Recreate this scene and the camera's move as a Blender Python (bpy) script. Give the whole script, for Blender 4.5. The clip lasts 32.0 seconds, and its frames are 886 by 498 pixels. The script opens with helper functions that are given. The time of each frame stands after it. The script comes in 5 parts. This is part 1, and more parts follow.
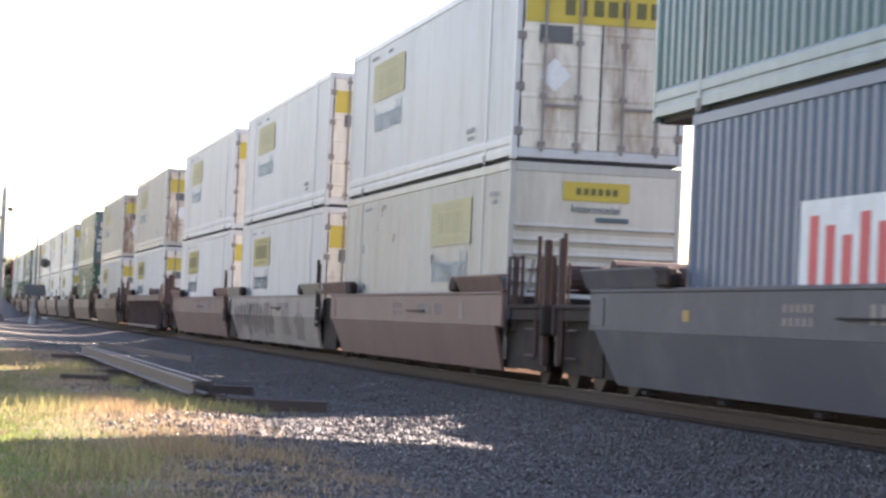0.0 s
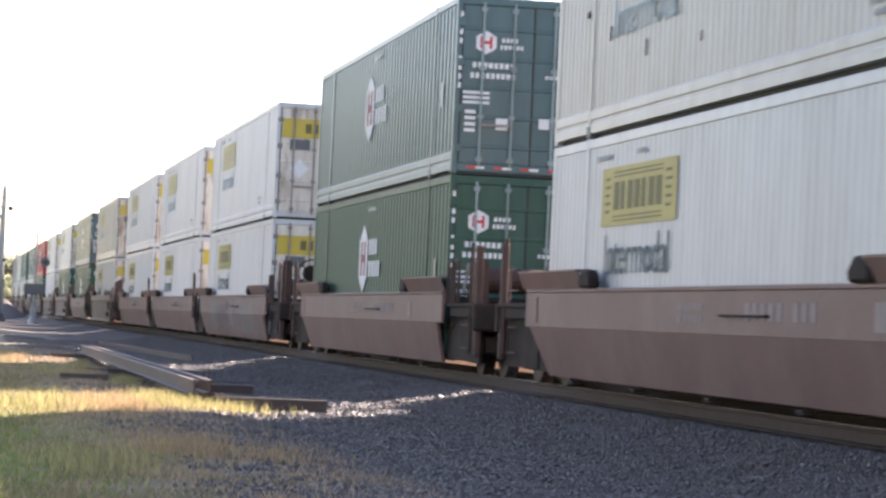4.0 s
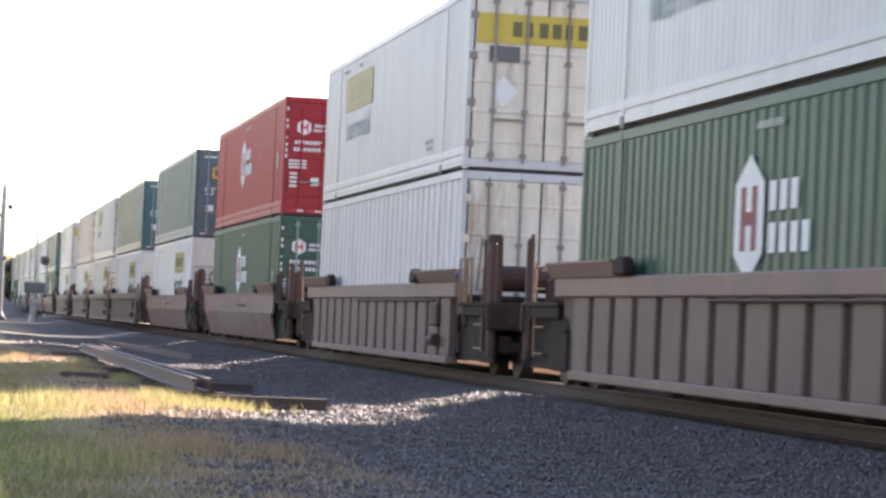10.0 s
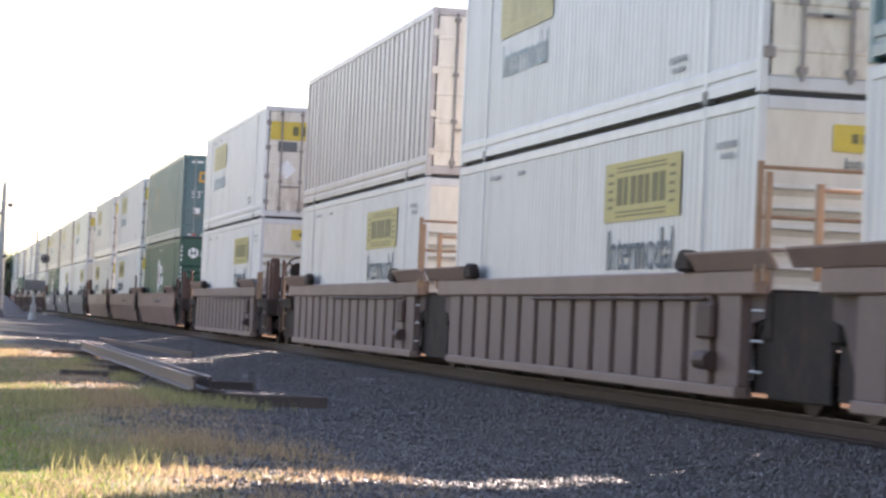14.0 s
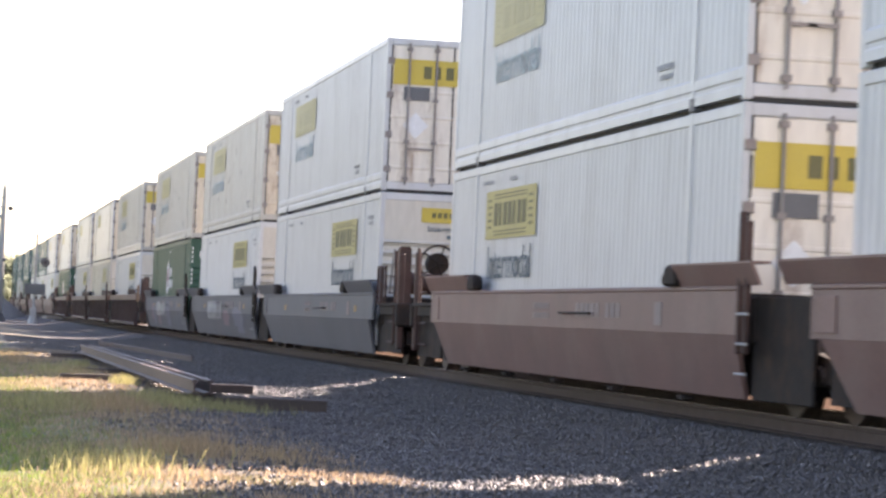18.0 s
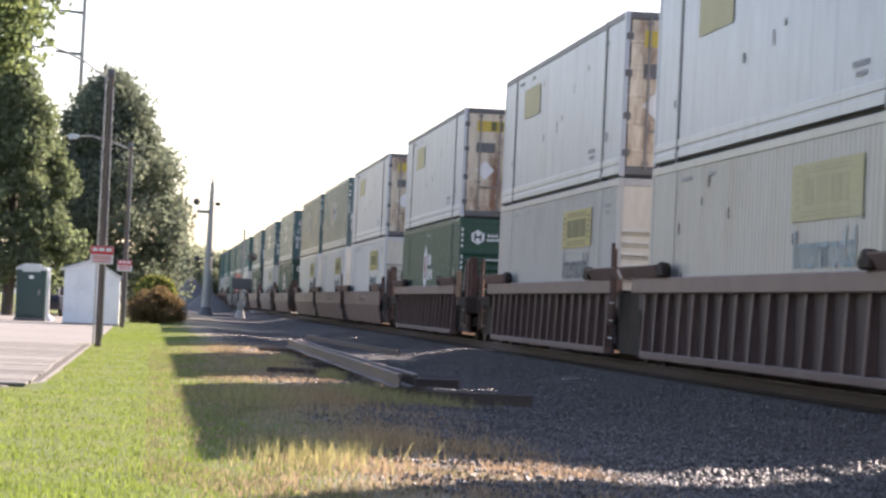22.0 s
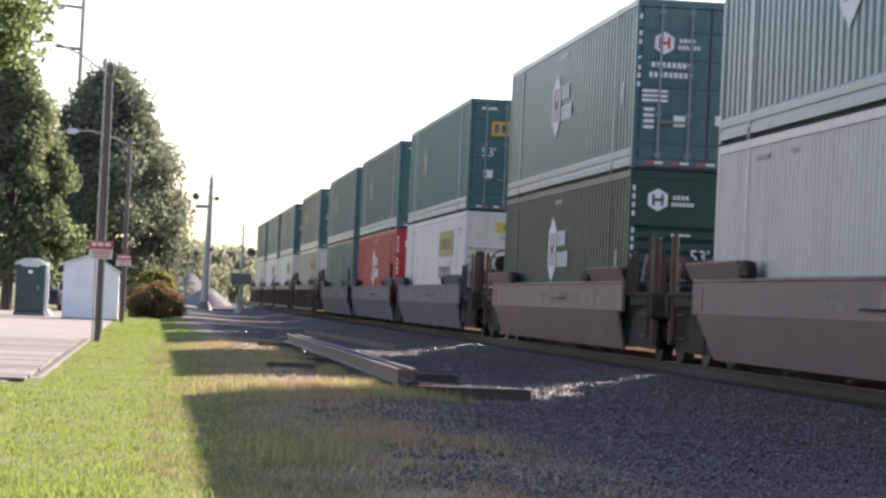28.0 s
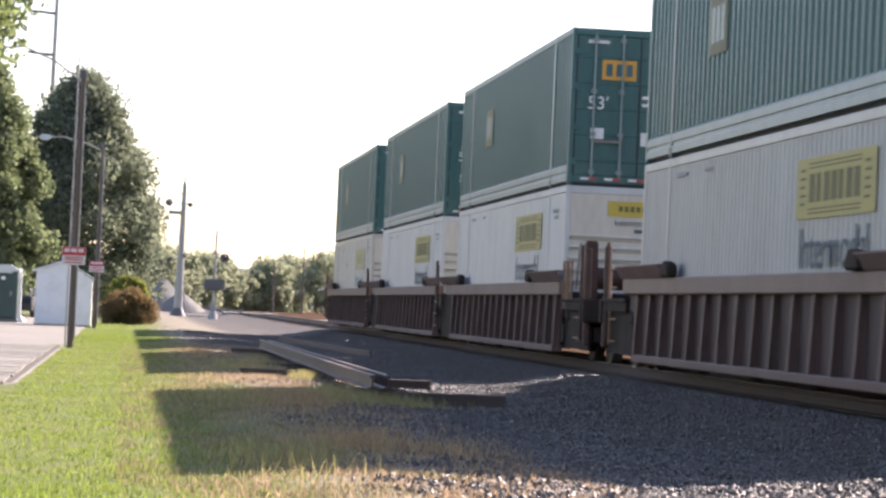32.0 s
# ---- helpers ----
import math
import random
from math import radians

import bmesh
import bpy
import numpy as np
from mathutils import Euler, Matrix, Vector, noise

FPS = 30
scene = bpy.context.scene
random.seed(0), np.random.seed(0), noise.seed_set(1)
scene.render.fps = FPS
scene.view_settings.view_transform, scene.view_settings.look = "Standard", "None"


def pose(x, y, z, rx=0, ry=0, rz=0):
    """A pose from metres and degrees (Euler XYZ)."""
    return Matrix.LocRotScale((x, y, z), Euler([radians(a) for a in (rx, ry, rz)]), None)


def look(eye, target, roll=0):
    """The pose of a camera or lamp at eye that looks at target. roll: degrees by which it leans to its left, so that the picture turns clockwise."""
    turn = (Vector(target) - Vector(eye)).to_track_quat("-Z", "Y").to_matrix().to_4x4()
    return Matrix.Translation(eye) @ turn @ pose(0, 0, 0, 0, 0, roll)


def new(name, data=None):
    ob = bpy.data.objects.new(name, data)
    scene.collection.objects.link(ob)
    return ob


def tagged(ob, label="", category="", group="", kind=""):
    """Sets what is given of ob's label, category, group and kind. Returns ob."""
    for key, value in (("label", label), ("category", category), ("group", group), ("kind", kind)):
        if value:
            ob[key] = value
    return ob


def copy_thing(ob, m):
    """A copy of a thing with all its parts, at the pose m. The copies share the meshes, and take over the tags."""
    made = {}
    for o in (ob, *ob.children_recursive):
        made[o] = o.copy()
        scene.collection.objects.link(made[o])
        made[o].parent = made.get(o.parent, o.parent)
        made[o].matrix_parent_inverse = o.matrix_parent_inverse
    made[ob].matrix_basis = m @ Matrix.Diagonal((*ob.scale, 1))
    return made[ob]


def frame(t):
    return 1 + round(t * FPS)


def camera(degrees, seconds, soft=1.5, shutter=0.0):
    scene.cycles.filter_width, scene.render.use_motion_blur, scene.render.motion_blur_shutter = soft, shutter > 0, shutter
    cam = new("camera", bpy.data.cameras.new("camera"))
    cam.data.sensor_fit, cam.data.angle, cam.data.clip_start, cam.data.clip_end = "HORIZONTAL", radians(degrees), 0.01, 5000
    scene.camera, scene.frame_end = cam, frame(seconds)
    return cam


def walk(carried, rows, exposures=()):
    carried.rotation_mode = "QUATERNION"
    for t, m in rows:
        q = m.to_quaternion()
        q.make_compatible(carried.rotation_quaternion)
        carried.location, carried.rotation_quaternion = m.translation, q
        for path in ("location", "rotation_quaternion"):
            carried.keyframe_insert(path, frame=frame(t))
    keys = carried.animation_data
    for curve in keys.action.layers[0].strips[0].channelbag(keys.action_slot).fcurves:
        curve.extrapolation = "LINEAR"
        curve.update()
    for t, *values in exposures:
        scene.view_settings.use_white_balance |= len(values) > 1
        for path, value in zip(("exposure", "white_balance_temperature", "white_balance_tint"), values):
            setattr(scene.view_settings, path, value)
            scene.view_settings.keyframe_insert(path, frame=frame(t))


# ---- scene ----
# ---- camera: on a tripod beside the line, long lens, it pans ----
cam = camera(18.6, 32.0, soft=2.7, shutter=0.15)
EYE = (0.0, 0.0, 1.2)
ROLL = -2.55
# seconds, pitch, yaw
LOOKS = [
    (0, 1.583, -10.488),
    (1, 1.637, -10.488),
    (2, 1.619, -10.488),
    (3, 1.601, -10.488),
    (3.5, 1.564, -10.488),
    (5.5, 1.564, -10.488),
    (6.5, 1.564, -10.488),
    (8, 1.583, -10.488),
    (9.5, 1.528, -10.487),
    (11, 1.546, -10.488),
    (11.5, 1.473, -10.487),
    (13, 1.473, -10.487),
    (14.5, 1.509, -10.487),
    (15.5, 1.546, -10.488),
    (17.5, 1.546, -10.488),
    (18, 1.564, -10.488),
    (18.2, 1.517, -10.297),
    (18.3, 1.484, -10.016),
    (18.4, 1.436, -9.429),
    (18.5, 1.379, -8.672),
    (18.6, 1.329, -7.541),
    (18.7, 1.312, -7.043),
    (18.8, 1.279, -6.235),
    (18.9, 1.266, -5.806),
    (19, 1.265, -5.64),
    (19.1, 1.279, -5.997),
    (19.2, 1.289, -6.283),
    (19.3, 1.289, -6.354),
    (19.5, 1.28, -6.314),
    (20, 1.241, -6.278),
    (20.5, 1.238, -6.223),
    (21, 1.255, -6.186),
    (21.5, 1.254, -6.149),
    (22, 1.254, -6.149),
    (22.5, 1.235, -6.168),
    (23, 1.217, -6.168),
    (23.5, 1.18, -6.168),
    (24, 1.18, -6.168),
    (24.5, 1.125, -6.168),
    (26.5, 1.179, -6.149),
    (27, 1.217, -6.168),
    (27.5, 1.18, -6.168),
    (28, 1.145, -6.168),
    (28.5, 1.145, -6.168),
    (29, 1.217, -6.168),
    (29.5, 1.2, -6.168),
    (30, 1.199, -6.149),
    (30.1, 1.227, -6.437),
    (30.2, 1.277, -7.162),
    (30.3, 1.299, -7.304),
    (30.5, 1.325, -7.241),
    (31, 1.299, -7.078),
    (31.1, 1.297, -7.031),
    (31.2, 1.285, -6.794),
    (31.3, 1.279, -6.675),
    (31.5, 1.279, -6.677),
    (32, 1.3, -6.732),
]
EXPOSURES = [(0.0, 2.06, 7150, 27), (18.2, 2.06, 7150, 27), (19.2, 1.54, 6900, 26), (32.0, 1.51, 6900, 26)]
walk(cam, [(t, pose(*EYE, 90 + p, ROLL, w)) for t, p, w in LOOKS], EXPOSURES)

# ---- light: low sun ahead, behind the train ----
SUN_EL, SUN_AZ = 31.8, 46.5
world = bpy.data.worlds.new("sky")
scene.world = world
world.use_nodes = True
wn = world.node_tree.nodes
sky = wn.new("ShaderNodeTexSky")
sky.sky_type = "NISHITA"
sky.sun_disc = False
sky.sun_elevation, sky.sun_rotation = radians(SUN_EL), radians(SUN_AZ)
sky.air_density, sky.dust_density, sky.ozone_density = 1.0, 0.7, 1.0
wn["Background"].inputs["Strength"].default_value = 0.105
world.node_tree.links.new(sky.outputs[0], wn["Background"].inputs["Color"])
sun = new("sun", bpy.data.lights.new("sun", "SUN"))
sun.data.energy, sun.data.angle, sun.data.color = 5.0, radians(0.5), (1.0, 0.93, 0.82)
_el, _az = radians(SUN_EL), radians(SUN_AZ)
sun.matrix_world = look((100 * math.sin(_az) * math.cos(_el), 100 * math.cos(_az) * math.cos(_el), 100 * math.sin(_el)), (0, 0, 0))


# ---- materials ----
def mat(name, col, rough=0.6, metal=0.0, var=0.15, scale=2.0, fine=40.0, bump=0.1, dirt=None, dirt_amt=0.35, dirt_from=0.48, dirt_span=0.27, obj_var=0.0, coords="Object", stretch=(1, 1, 1), spec=0.5):
    """A painted or natural surface: colour that varies at two scales, grain bump, and dirt."""
    m = bpy.data.materials.new(name)
    m.use_nodes = True
    nt = m.node_tree
    N, L = nt.nodes, nt.links
    b = N["Principled BSDF"]
    b.inputs["Roughness"].default_value, b.inputs["Metallic"].default_value = rough, metal
    b.inputs["Specular IOR Level"].default_value = spec
    tc = N.new("ShaderNodeTexCoord")
    mp = N.new("ShaderNodeMapping")
    mp.inputs["Scale"].default_value = stretch
    L.new(tc.outputs[coords], mp.inputs["Vector"])
    n1, n2 = N.new("ShaderNodeTexNoise"), N.new("ShaderNodeTexNoise")
    n1.inputs["Scale"].default_value, n1.inputs["Detail"].default_value = scale, 5
    n2.inputs["Scale"].default_value, n2.inputs["Detail"].default_value = fine, 3
    L.new(mp.outputs[0], n1.inputs["Vector"])
    L.new(mp.outputs[0], n2.inputs["Vector"])
    add = N.new("ShaderNodeMath")
    add.operation = "ADD"
    L.new(n1.outputs["Fac"], add.inputs[0])
    L.new(n2.outputs["Fac"], add.inputs[1])
    ramp = N.new("ShaderNodeMapRange")
    ramp.inputs["From Min"].default_value, ramp.inputs["From Max"].default_value = 0.6, 1.4
    ramp.inputs["To Min"].default_value, ramp.inputs["To Max"].default_value = 1 - var, 1 + var
    L.new(add.outputs[0], ramp.inputs["Value"])
    fac = ramp.outputs[0]
    if obj_var:
        oi = N.new("ShaderNodeObjectInfo")
        r2 = N.new("ShaderNodeMapRange")
        r2.inputs["To Min"].default_value, r2.inputs["To Max"].default_value = 1 - obj_var, 1 + obj_var
        L.new(oi.outputs["Random"], r2.inputs["Value"])
        mul = N.new("ShaderNodeMath")
        mul.operation = "MULTIPLY"
        L.new(fac, mul.inputs[0])
        L.new(r2.outputs[0], mul.inputs[1])
        fac = mul.outputs[0]
    sc = N.new("ShaderNodeVectorMath")
    sc.operation = "SCALE"
    sc.inputs[0].default_value = col
    L.new(fac, sc.inputs["Scale"])
    out = sc.outputs[0]
    if dirt:
        n3 = N.new("ShaderNodeTexNoise")
        n3.inputs["Scale"].default_value, n3.inputs["Detail"].default_value, n3.inputs["Roughness"].default_value = scale * 0.7, 8, 0.7
        if obj_var:
            off = N.new("ShaderNodeVectorMath")
            off.operation = "MULTIPLY_ADD"
            L.new(oi.outputs["Random"], off.inputs[0])
            off.inputs[1].default_value = (37, 53, 71)
            L.new(mp.outputs[0], off.inputs[2])
            L.new(off.outputs[0], n3.inputs["Vector"])
        else:
            L.new(mp.outputs[0], n3.inputs["Vector"])
        r3 = N.new("ShaderNodeMapRange")
        r3.inputs["From Min"].default_value, r3.inputs["From Max"].default_value = dirt_from, dirt_from + dirt_span
        r3.inputs["To Max"].default_value = dirt_amt
        L.new(n3.outputs["Fac"], r3.inputs["Value"])
        mx = N.new("ShaderNodeMix")
        mx.data_type = "RGBA"
        L.new(r3.outputs[0], mx.inputs["Factor"])
        L.new(out, mx.inputs[6])
        mx.inputs[7].default_value = (*dirt, 1)
        out = mx.outputs[2]
    L.new(out, b.inputs["Base Color"])
    if bump:
        bp = N.new("ShaderNodeBump")
        bp.inputs["Strength"].default_value, bp.inputs["Distance"].default_value = bump, 0.02
        L.new(n2.outputs["Fac"], bp.inputs["Height"])
        L.new(bp.outputs[0], b.inputs["Normal"])
    return m


RUST, GRIME = (0.16, 0.07, 0.035), (0.12, 0.10, 0.08)
PAINT = dict(rough=0.36, fine=9, bump=0.05, stretch=(1, 1, 0.25))
GLOSSY = dict(PAINT, rough=0.38, spec=0.33)
TEALGLOSS = dict(PAINT, rough=0.3, spec=0.52)
WHITE = mat("white container paint", (0.485, 0.495, 0.495), var=0.07, dirt=GRIME, dirt_amt=0.28, obj_var=0.05, **PAINT)
OFFWHITE = mat("aged white container paint", (0.40, 0.39, 0.355), var=0.12, dirt=(0.25, 0.15, 0.08), dirt_amt=0.4, obj_var=0.06, **PAINT)
DOORWHITE = mat("weathered white door paint", (0.64, 0.595, 0.51), var=0.12, scale=1.5, dirt=(0.20, 0.105, 0.055), dirt_amt=0.85, dirt_from=0.52, dirt_span=0.14, obj_var=0.08, **PAINT)
NOSEW = mat("cream white end panel paint", (0.55, 0.515, 0.44), var=0.1, dirt=(0.2, 0.15, 0.1), dirt_amt=0.4, obj_var=0.08, **PAINT)
PANELW = mat("smooth bluish white panel paint", (0.39, 0.415, 0.45), var=0.12, dirt=GRIME, dirt_amt=0.3, obj_var=0.05, **PAINT)
SILVER = mat("silvery white container paint", (0.41, 0.405, 0.39), var=0.1, dirt=GRIME, dirt_amt=0.3, obj_var=0.05, **PAINT)
HRED = mat("dull red emblem paint", (0.22, 0.05, 0.055), rough=0.6, var=0.15)
BEIGE = mat("brownish grey container paint", (0.37, 0.34, 0.33), var=0.1, dirt=RUST, dirt_amt=0.3, **PAINT)
RUSTDOOR = mat("rust-stained white door paint", (0.59, 0.515, 0.395), var=0.16, scale=1.3, dirt=(0.17, 0.07, 0.032), dirt_amt=0.95, dirt_from=0.49, dirt_span=0.13, obj_var=0.1, **PAINT)
GREEN = mat("green container paint", (0.03, 0.082, 0.058), var=0.14, dirt=(0.09, 0.125, 0.105), dirt_amt=0.3, obj_var=0.1, **dict(GLOSSY, spec=0.2))
TEAL = mat("blue-green container paint", (0.027, 0.095, 0.106), var=0.14, dirt=(0.13, 0.18, 0.19), dirt_amt=0.3, obj_var=0.1, **TEALGLOSS)
DARKGREEN = mat("dark green container paint", (0.02, 0.055, 0.04), var=0.14, dirt=(0.06, 0.085, 0.07), dirt_amt=0.3, obj_var=0.1, **dict(GLOSSY, spec=0.2))
DEEPTEAL = mat("deep green container paint", (0.04, 0.115, 0.112), var=0.14, dirt=(0.11, 0.155, 0.14), dirt_amt=0.3, obj_var=0.1, **GLOSSY)
# Green for upper boxes; the blue of reflected sky is mixed into the colour.
HUBTEAL = mat("green container paint with sky tint", (0.032, 0.092, 0.102), var=0.14, dirt=(0.12, 0.17, 0.165), dirt_amt=0.3, obj_var=0.1, **TEALGLOSS)
# Paler than the side paint of the same boxes.
TEALRAIL = mat("pale green rail paint", (0.19, 0.245, 0.245), var=0.15, dirt=(0.12, 0.15, 0.14), dirt_amt=0.5, obj_var=0.2, **PAINT)
REDP = mat("red container paint", (0.32, 0.022, 0.032), var=0.12, dirt=(0.2, 0.06, 0.05), dirt_amt=0.3, obj_var=0.06, **dict(GLOSSY, spec=0.2))
BLUEP = mat("blue container paint", (0.05, 0.095, 0.165), var=0.12, dirt=GRIME, dirt_amt=0.3, **PAINT)
GREYP = mat("grey container paint", (0.50, 0.51, 0.53), var=0.1, dirt=GRIME, dirt_amt=0.35, obj_var=0.05, **PAINT)
DARKFRAME = mat("dark grey steel frame", (0.10, 0.105, 0.11), rough=0.5, var=0.15, dirt=RUST, dirt_amt=0.3)
YELLOW = mat("yellow decal", (0.50, 0.375, 0.05), rough=0.5, var=0.1, dirt=(0.3, 0.25, 0.1), dirt_amt=0.35)
BADGE = mat("dull yellow side badge", (0.37, 0.31, 0.085), rough=0.5, var=0.14, scale=3, dirt=(0.22, 0.2, 0.1), dirt_amt=0.45)
FADEDYEL = mat("faded yellow decal", (0.44, 0.40, 0.21), rough=0.6, var=0.12, dirt=(0.5, 0.48, 0.36), dirt_amt=0.5)
DECALDARK = mat("dark decal bars", (0.12, 0.11, 0.04), rough=0.6, var=0.2)
TEXTBLUE = mat("faded blue lettering", (0.07, 0.105, 0.125), rough=0.6, var=0.25, scale=4)
DECALWHITE = mat("white decal", (0.66, 0.67, 0.66), rough=0.6, var=0.15, scale=5)
FADEDBAR = mat("faded brown decal bars", (0.40, 0.36, 0.20), rough=0.6, var=0.2)
FADEDTEXT = mat("worn grey stencil print", (0.30, 0.305, 0.31), rough=0.6, var=0.25, scale=4)
PALEBLUE = mat("pale worn blue lettering", (0.29, 0.37, 0.39), rough=0.6, var=0.25, scale=4)
ORANGE = mat("orange decal", (0.60, 0.30, 0.04), rough=0.6, var=0.15)
WORNORANGE = mat("worn orange reflector patch", (0.34, 0.20, 0.06), rough=0.6, var=0.25, scale=6)
FADEDORANGE = mat("faded orange decal", (0.15, 0.145, 0.075), rough=0.6, var=0.2, scale=3)
REDDECAL = mat("red decal", (0.55, 0.04, 0.05), rough=0.5, var=0.1)
ZINC = mat("galvanised door hardware", (0.22, 0.20, 0.19), rough=0.5, metal=0.3, var=0.2, dirt=RUST, dirt_amt=0.4)
BLACK = mat("black rubber gasket", (0.02, 0.02, 0.02), rough=0.7, var=0.2)
WELLBROWN = mat("mineral brown railcar paint", (0.155, 0.084, 0.07), rough=0.55, var=0.25, scale=1.0, dirt=(0.20, 0.145, 0.12), dirt_amt=0.7, obj_var=0.1, fine=30, bump=0.1)
WELLTAN = mat("faded brown railcar paint", (0.145, 0.10, 0.088), rough=0.6, var=0.2, scale=1.0, dirt=(0.16, 0.09, 0.07), dirt_amt=0.5, obj_var=0.08, fine=30, bump=0.1)
WELLGREY = mat("blue-grey railcar paint", (0.058, 0.06, 0.071), rough=0.6, var=0.16, scale=1.0, dirt=(0.18, 0.175, 0.17), dirt_amt=0.4, obj_var=0.08, fine=30, bump=0.1)
WELLRIB = mat("grimy brown railcar paint", (0.10, 0.056, 0.049), rough=0.6, var=0.22, scale=1.4, dirt=(0.17, 0.125, 0.11), dirt_amt=0.5, obj_var=0.15, fine=30, bump=0.1)
WELLCHORD = mat("sun-faded brown railcar paint", (0.19, 0.125, 0.10), rough=0.6, var=0.2, scale=1.2, dirt=(0.10, 0.065, 0.055), dirt_amt=0.5, obj_var=0.12, fine=30, bump=0.1)
MARK = mat("faded pale stencil marks", (0.25, 0.20, 0.18), rough=0.7, var=0.25, scale=4)
GEAR = mat("grimy brown end gear", (0.066, 0.037, 0.031), rough=0.6, var=0.3, scale=3, dirt=(0.03, 0.025, 0.022), dirt_amt=0.7, spec=0.2)
# Grimy brown, with the shade of the recesses darkened into its base colour.
WELLPANEL = mat("grimy brown side sheet with recess shade", (0.062, 0.038, 0.034), rough=0.7, var=0.25, scale=1.2, dirt=(0.13, 0.09, 0.075), dirt_amt=0.4, obj_var=0.15)
WELLBONE = mat("bleached tan-grey railcar paint", (0.27, 0.23, 0.195), rough=0.6, var=0.2, scale=0.9, dirt=(0.15, 0.12, 0.11), dirt_amt=0.6, fine=30, bump=0.1)
WELLASH = mat("faded ash-grey railcar paint", (0.086, 0.086, 0.095), rough=0.6, var=0.2, scale=0.9, dirt=(0.12, 0.10, 0.10), dirt_amt=0.6, obj_var=0.1, fine=30, bump=0.1)
TANRAIL = mat("tan rusty handrail paint", (0.25, 0.15, 0.09), rough=0.6, var=0.25, scale=3, dirt=(0.14, 0.07, 0.04), dirt_amt=0.6)
SLOTTAN = mat("dusty tan-brown railcar paint", (0.18, 0.118, 0.094), rough=0.6, var=0.2, scale=1.2, dirt=(0.12, 0.075, 0.06), dirt_amt=0.55, obj_var=0.12, fine=30, bump=0.1)
WELLSLOT = mat("dull brown side panel paint", (0.118, 0.075, 0.064), rough=0.6, var=0.25, scale=1.2, dirt=(0.085, 0.055, 0.046), dirt_amt=0.6, obj_var=0.12, fine=30, bump=0.1)
# Running gear, and the near-black sheets added as shade between the cars.
UNDER = mat("oily running gear and gap shade", (0.022, 0.018, 0.016), rough=0.7, var=0.3, scale=4, dirt=RUST, dirt_amt=0.25, spec=0.12)
WHEELST = mat("worn wheel steel", (0.06, 0.048, 0.042), rough=0.6, metal=0.3, var=0.2, dirt=RUST, dirt_amt=0.5)
RUSTYRAIL = mat("rusty rail steel", (0.062, 0.04, 0.032), rough=0.75, var=0.25, scale=5, dirt=(0.09, 0.065, 0.054), dirt_amt=0.5)
SPARERAIL = mat("dark weathered rail steel", (0.095, 0.068, 0.06), rough=0.55, spec=0.25, metal=0.0, var=0.25, scale=5, dirt=(0.12, 0.085, 0.07), dirt_amt=0.5)
RAILTOP = mat("polished rail head", (0.42, 0.38, 0.36), rough=0.35, metal=0.8, var=0.15)
TIE = mat("creosoted timber", (0.075, 0.055, 0.045), rough=0.9, var=0.3, scale=3, fine=60, bump=0.5, obj_var=0.3, stretch=(0.3, 2, 2))
GRAF = mat("graffiti pale paint", (0.46, 0.45, 0.43), rough=0.6, var=0.25, scale=3)
GRAFDULL = mat("graffiti dull olive paint", (0.165, 0.135, 0.115), rough=0.6, var=0.25, scale=3)
GRAFBLUE = mat("graffiti faded violet paint", (0.13, 0.13, 0.16), rough=0.6, var=0.25, scale=3)
GRAFPINK = mat("graffiti faded pink paint", (0.19, 0.125, 0.135), rough=0.6, var=0.25, scale=3)
STONE = mat("ballast stone", (0.23, 0.215, 0.21), rough=0.42, var=0.35, scale=9, fine=120, bump=0.4)
SHEDW = mat("white painted siding", (0.82, 0.83, 0.83), rough=0.6, var=0.06, scale=2, dirt=(0.5, 0.5, 0.48), dirt_amt=0.4)
LOO = mat("dark green plastic", (0.013, 0.043, 0.04), rough=0.45, var=0.12)
LOOROOF = mat("pale translucent plastic roof", (0.45, 0.50, 0.50), rough=0.5, var=0.1)
WOODPOLE = mat("weathered wooden pole", (0.14, 0.11, 0.092), rough=0.9, var=0.25, scale=4, fine=50, bump=0.4, stretch=(3, 3, 0.2))
GALV = mat("galvanised steel", (0.33, 0.33, 0.32), rough=0.55, metal=0.3, var=0.12, dirt=(0.25, 0.24, 0.22), dirt_amt=0.4)
CONC = mat("concrete", (0.31, 0.275, 0.24), rough=0.9, var=0.15, scale=1.5, fine=60, bump=0.3, dirt=(0.25, 0.22, 0.19), dirt_amt=0.4)
BARK = mat("tree bark", (0.10, 0.08, 0.065), rough=0.95, var=0.3, scale=3, fine=25, bump=0.8, stretch=(2, 2, 0.4))
CARPAINT = mat("blue-grey car paint", (0.035, 0.04, 0.06), rough=0.3, metal=0.3, var=0.05, bump=0)
GLASSM = mat("dark window glass", (0.02, 0.025, 0.03), rough=0.08, var=0.1, bump=0)
TYRE = mat("tyre rubber", (0.025, 0.025, 0.025), rough=0.85, var=0.2)
ASPH = mat("worn asphalt", (0.13, 0.12, 0.115), rough=0.9, var=0.2, scale=1.0, fine=80, bump=0.3, dirt=(0.25, 0.22, 0.2), dirt_amt=0.4)
PAVE = mat("worn pale paving", (0.20, 0.19, 0.165), rough=0.9, var=0.4, obj_var=0.2, scale=1.6, fine=30, bump=0.3, dirt=(0.11, 0.095, 0.085), dirt_amt=0.85, stretch=(0.1, 1.3, 1))
PAVEDARK = mat("dark paving joint dirt", (0.075, 0.068, 0.058), rough=0.95, var=0.3, scale=2)
GRAVEL = mat("pale heaped gravel", (0.17, 0.165, 0.16), rough=0.95, var=0.25, scale=2, fine=20, bump=1.0)
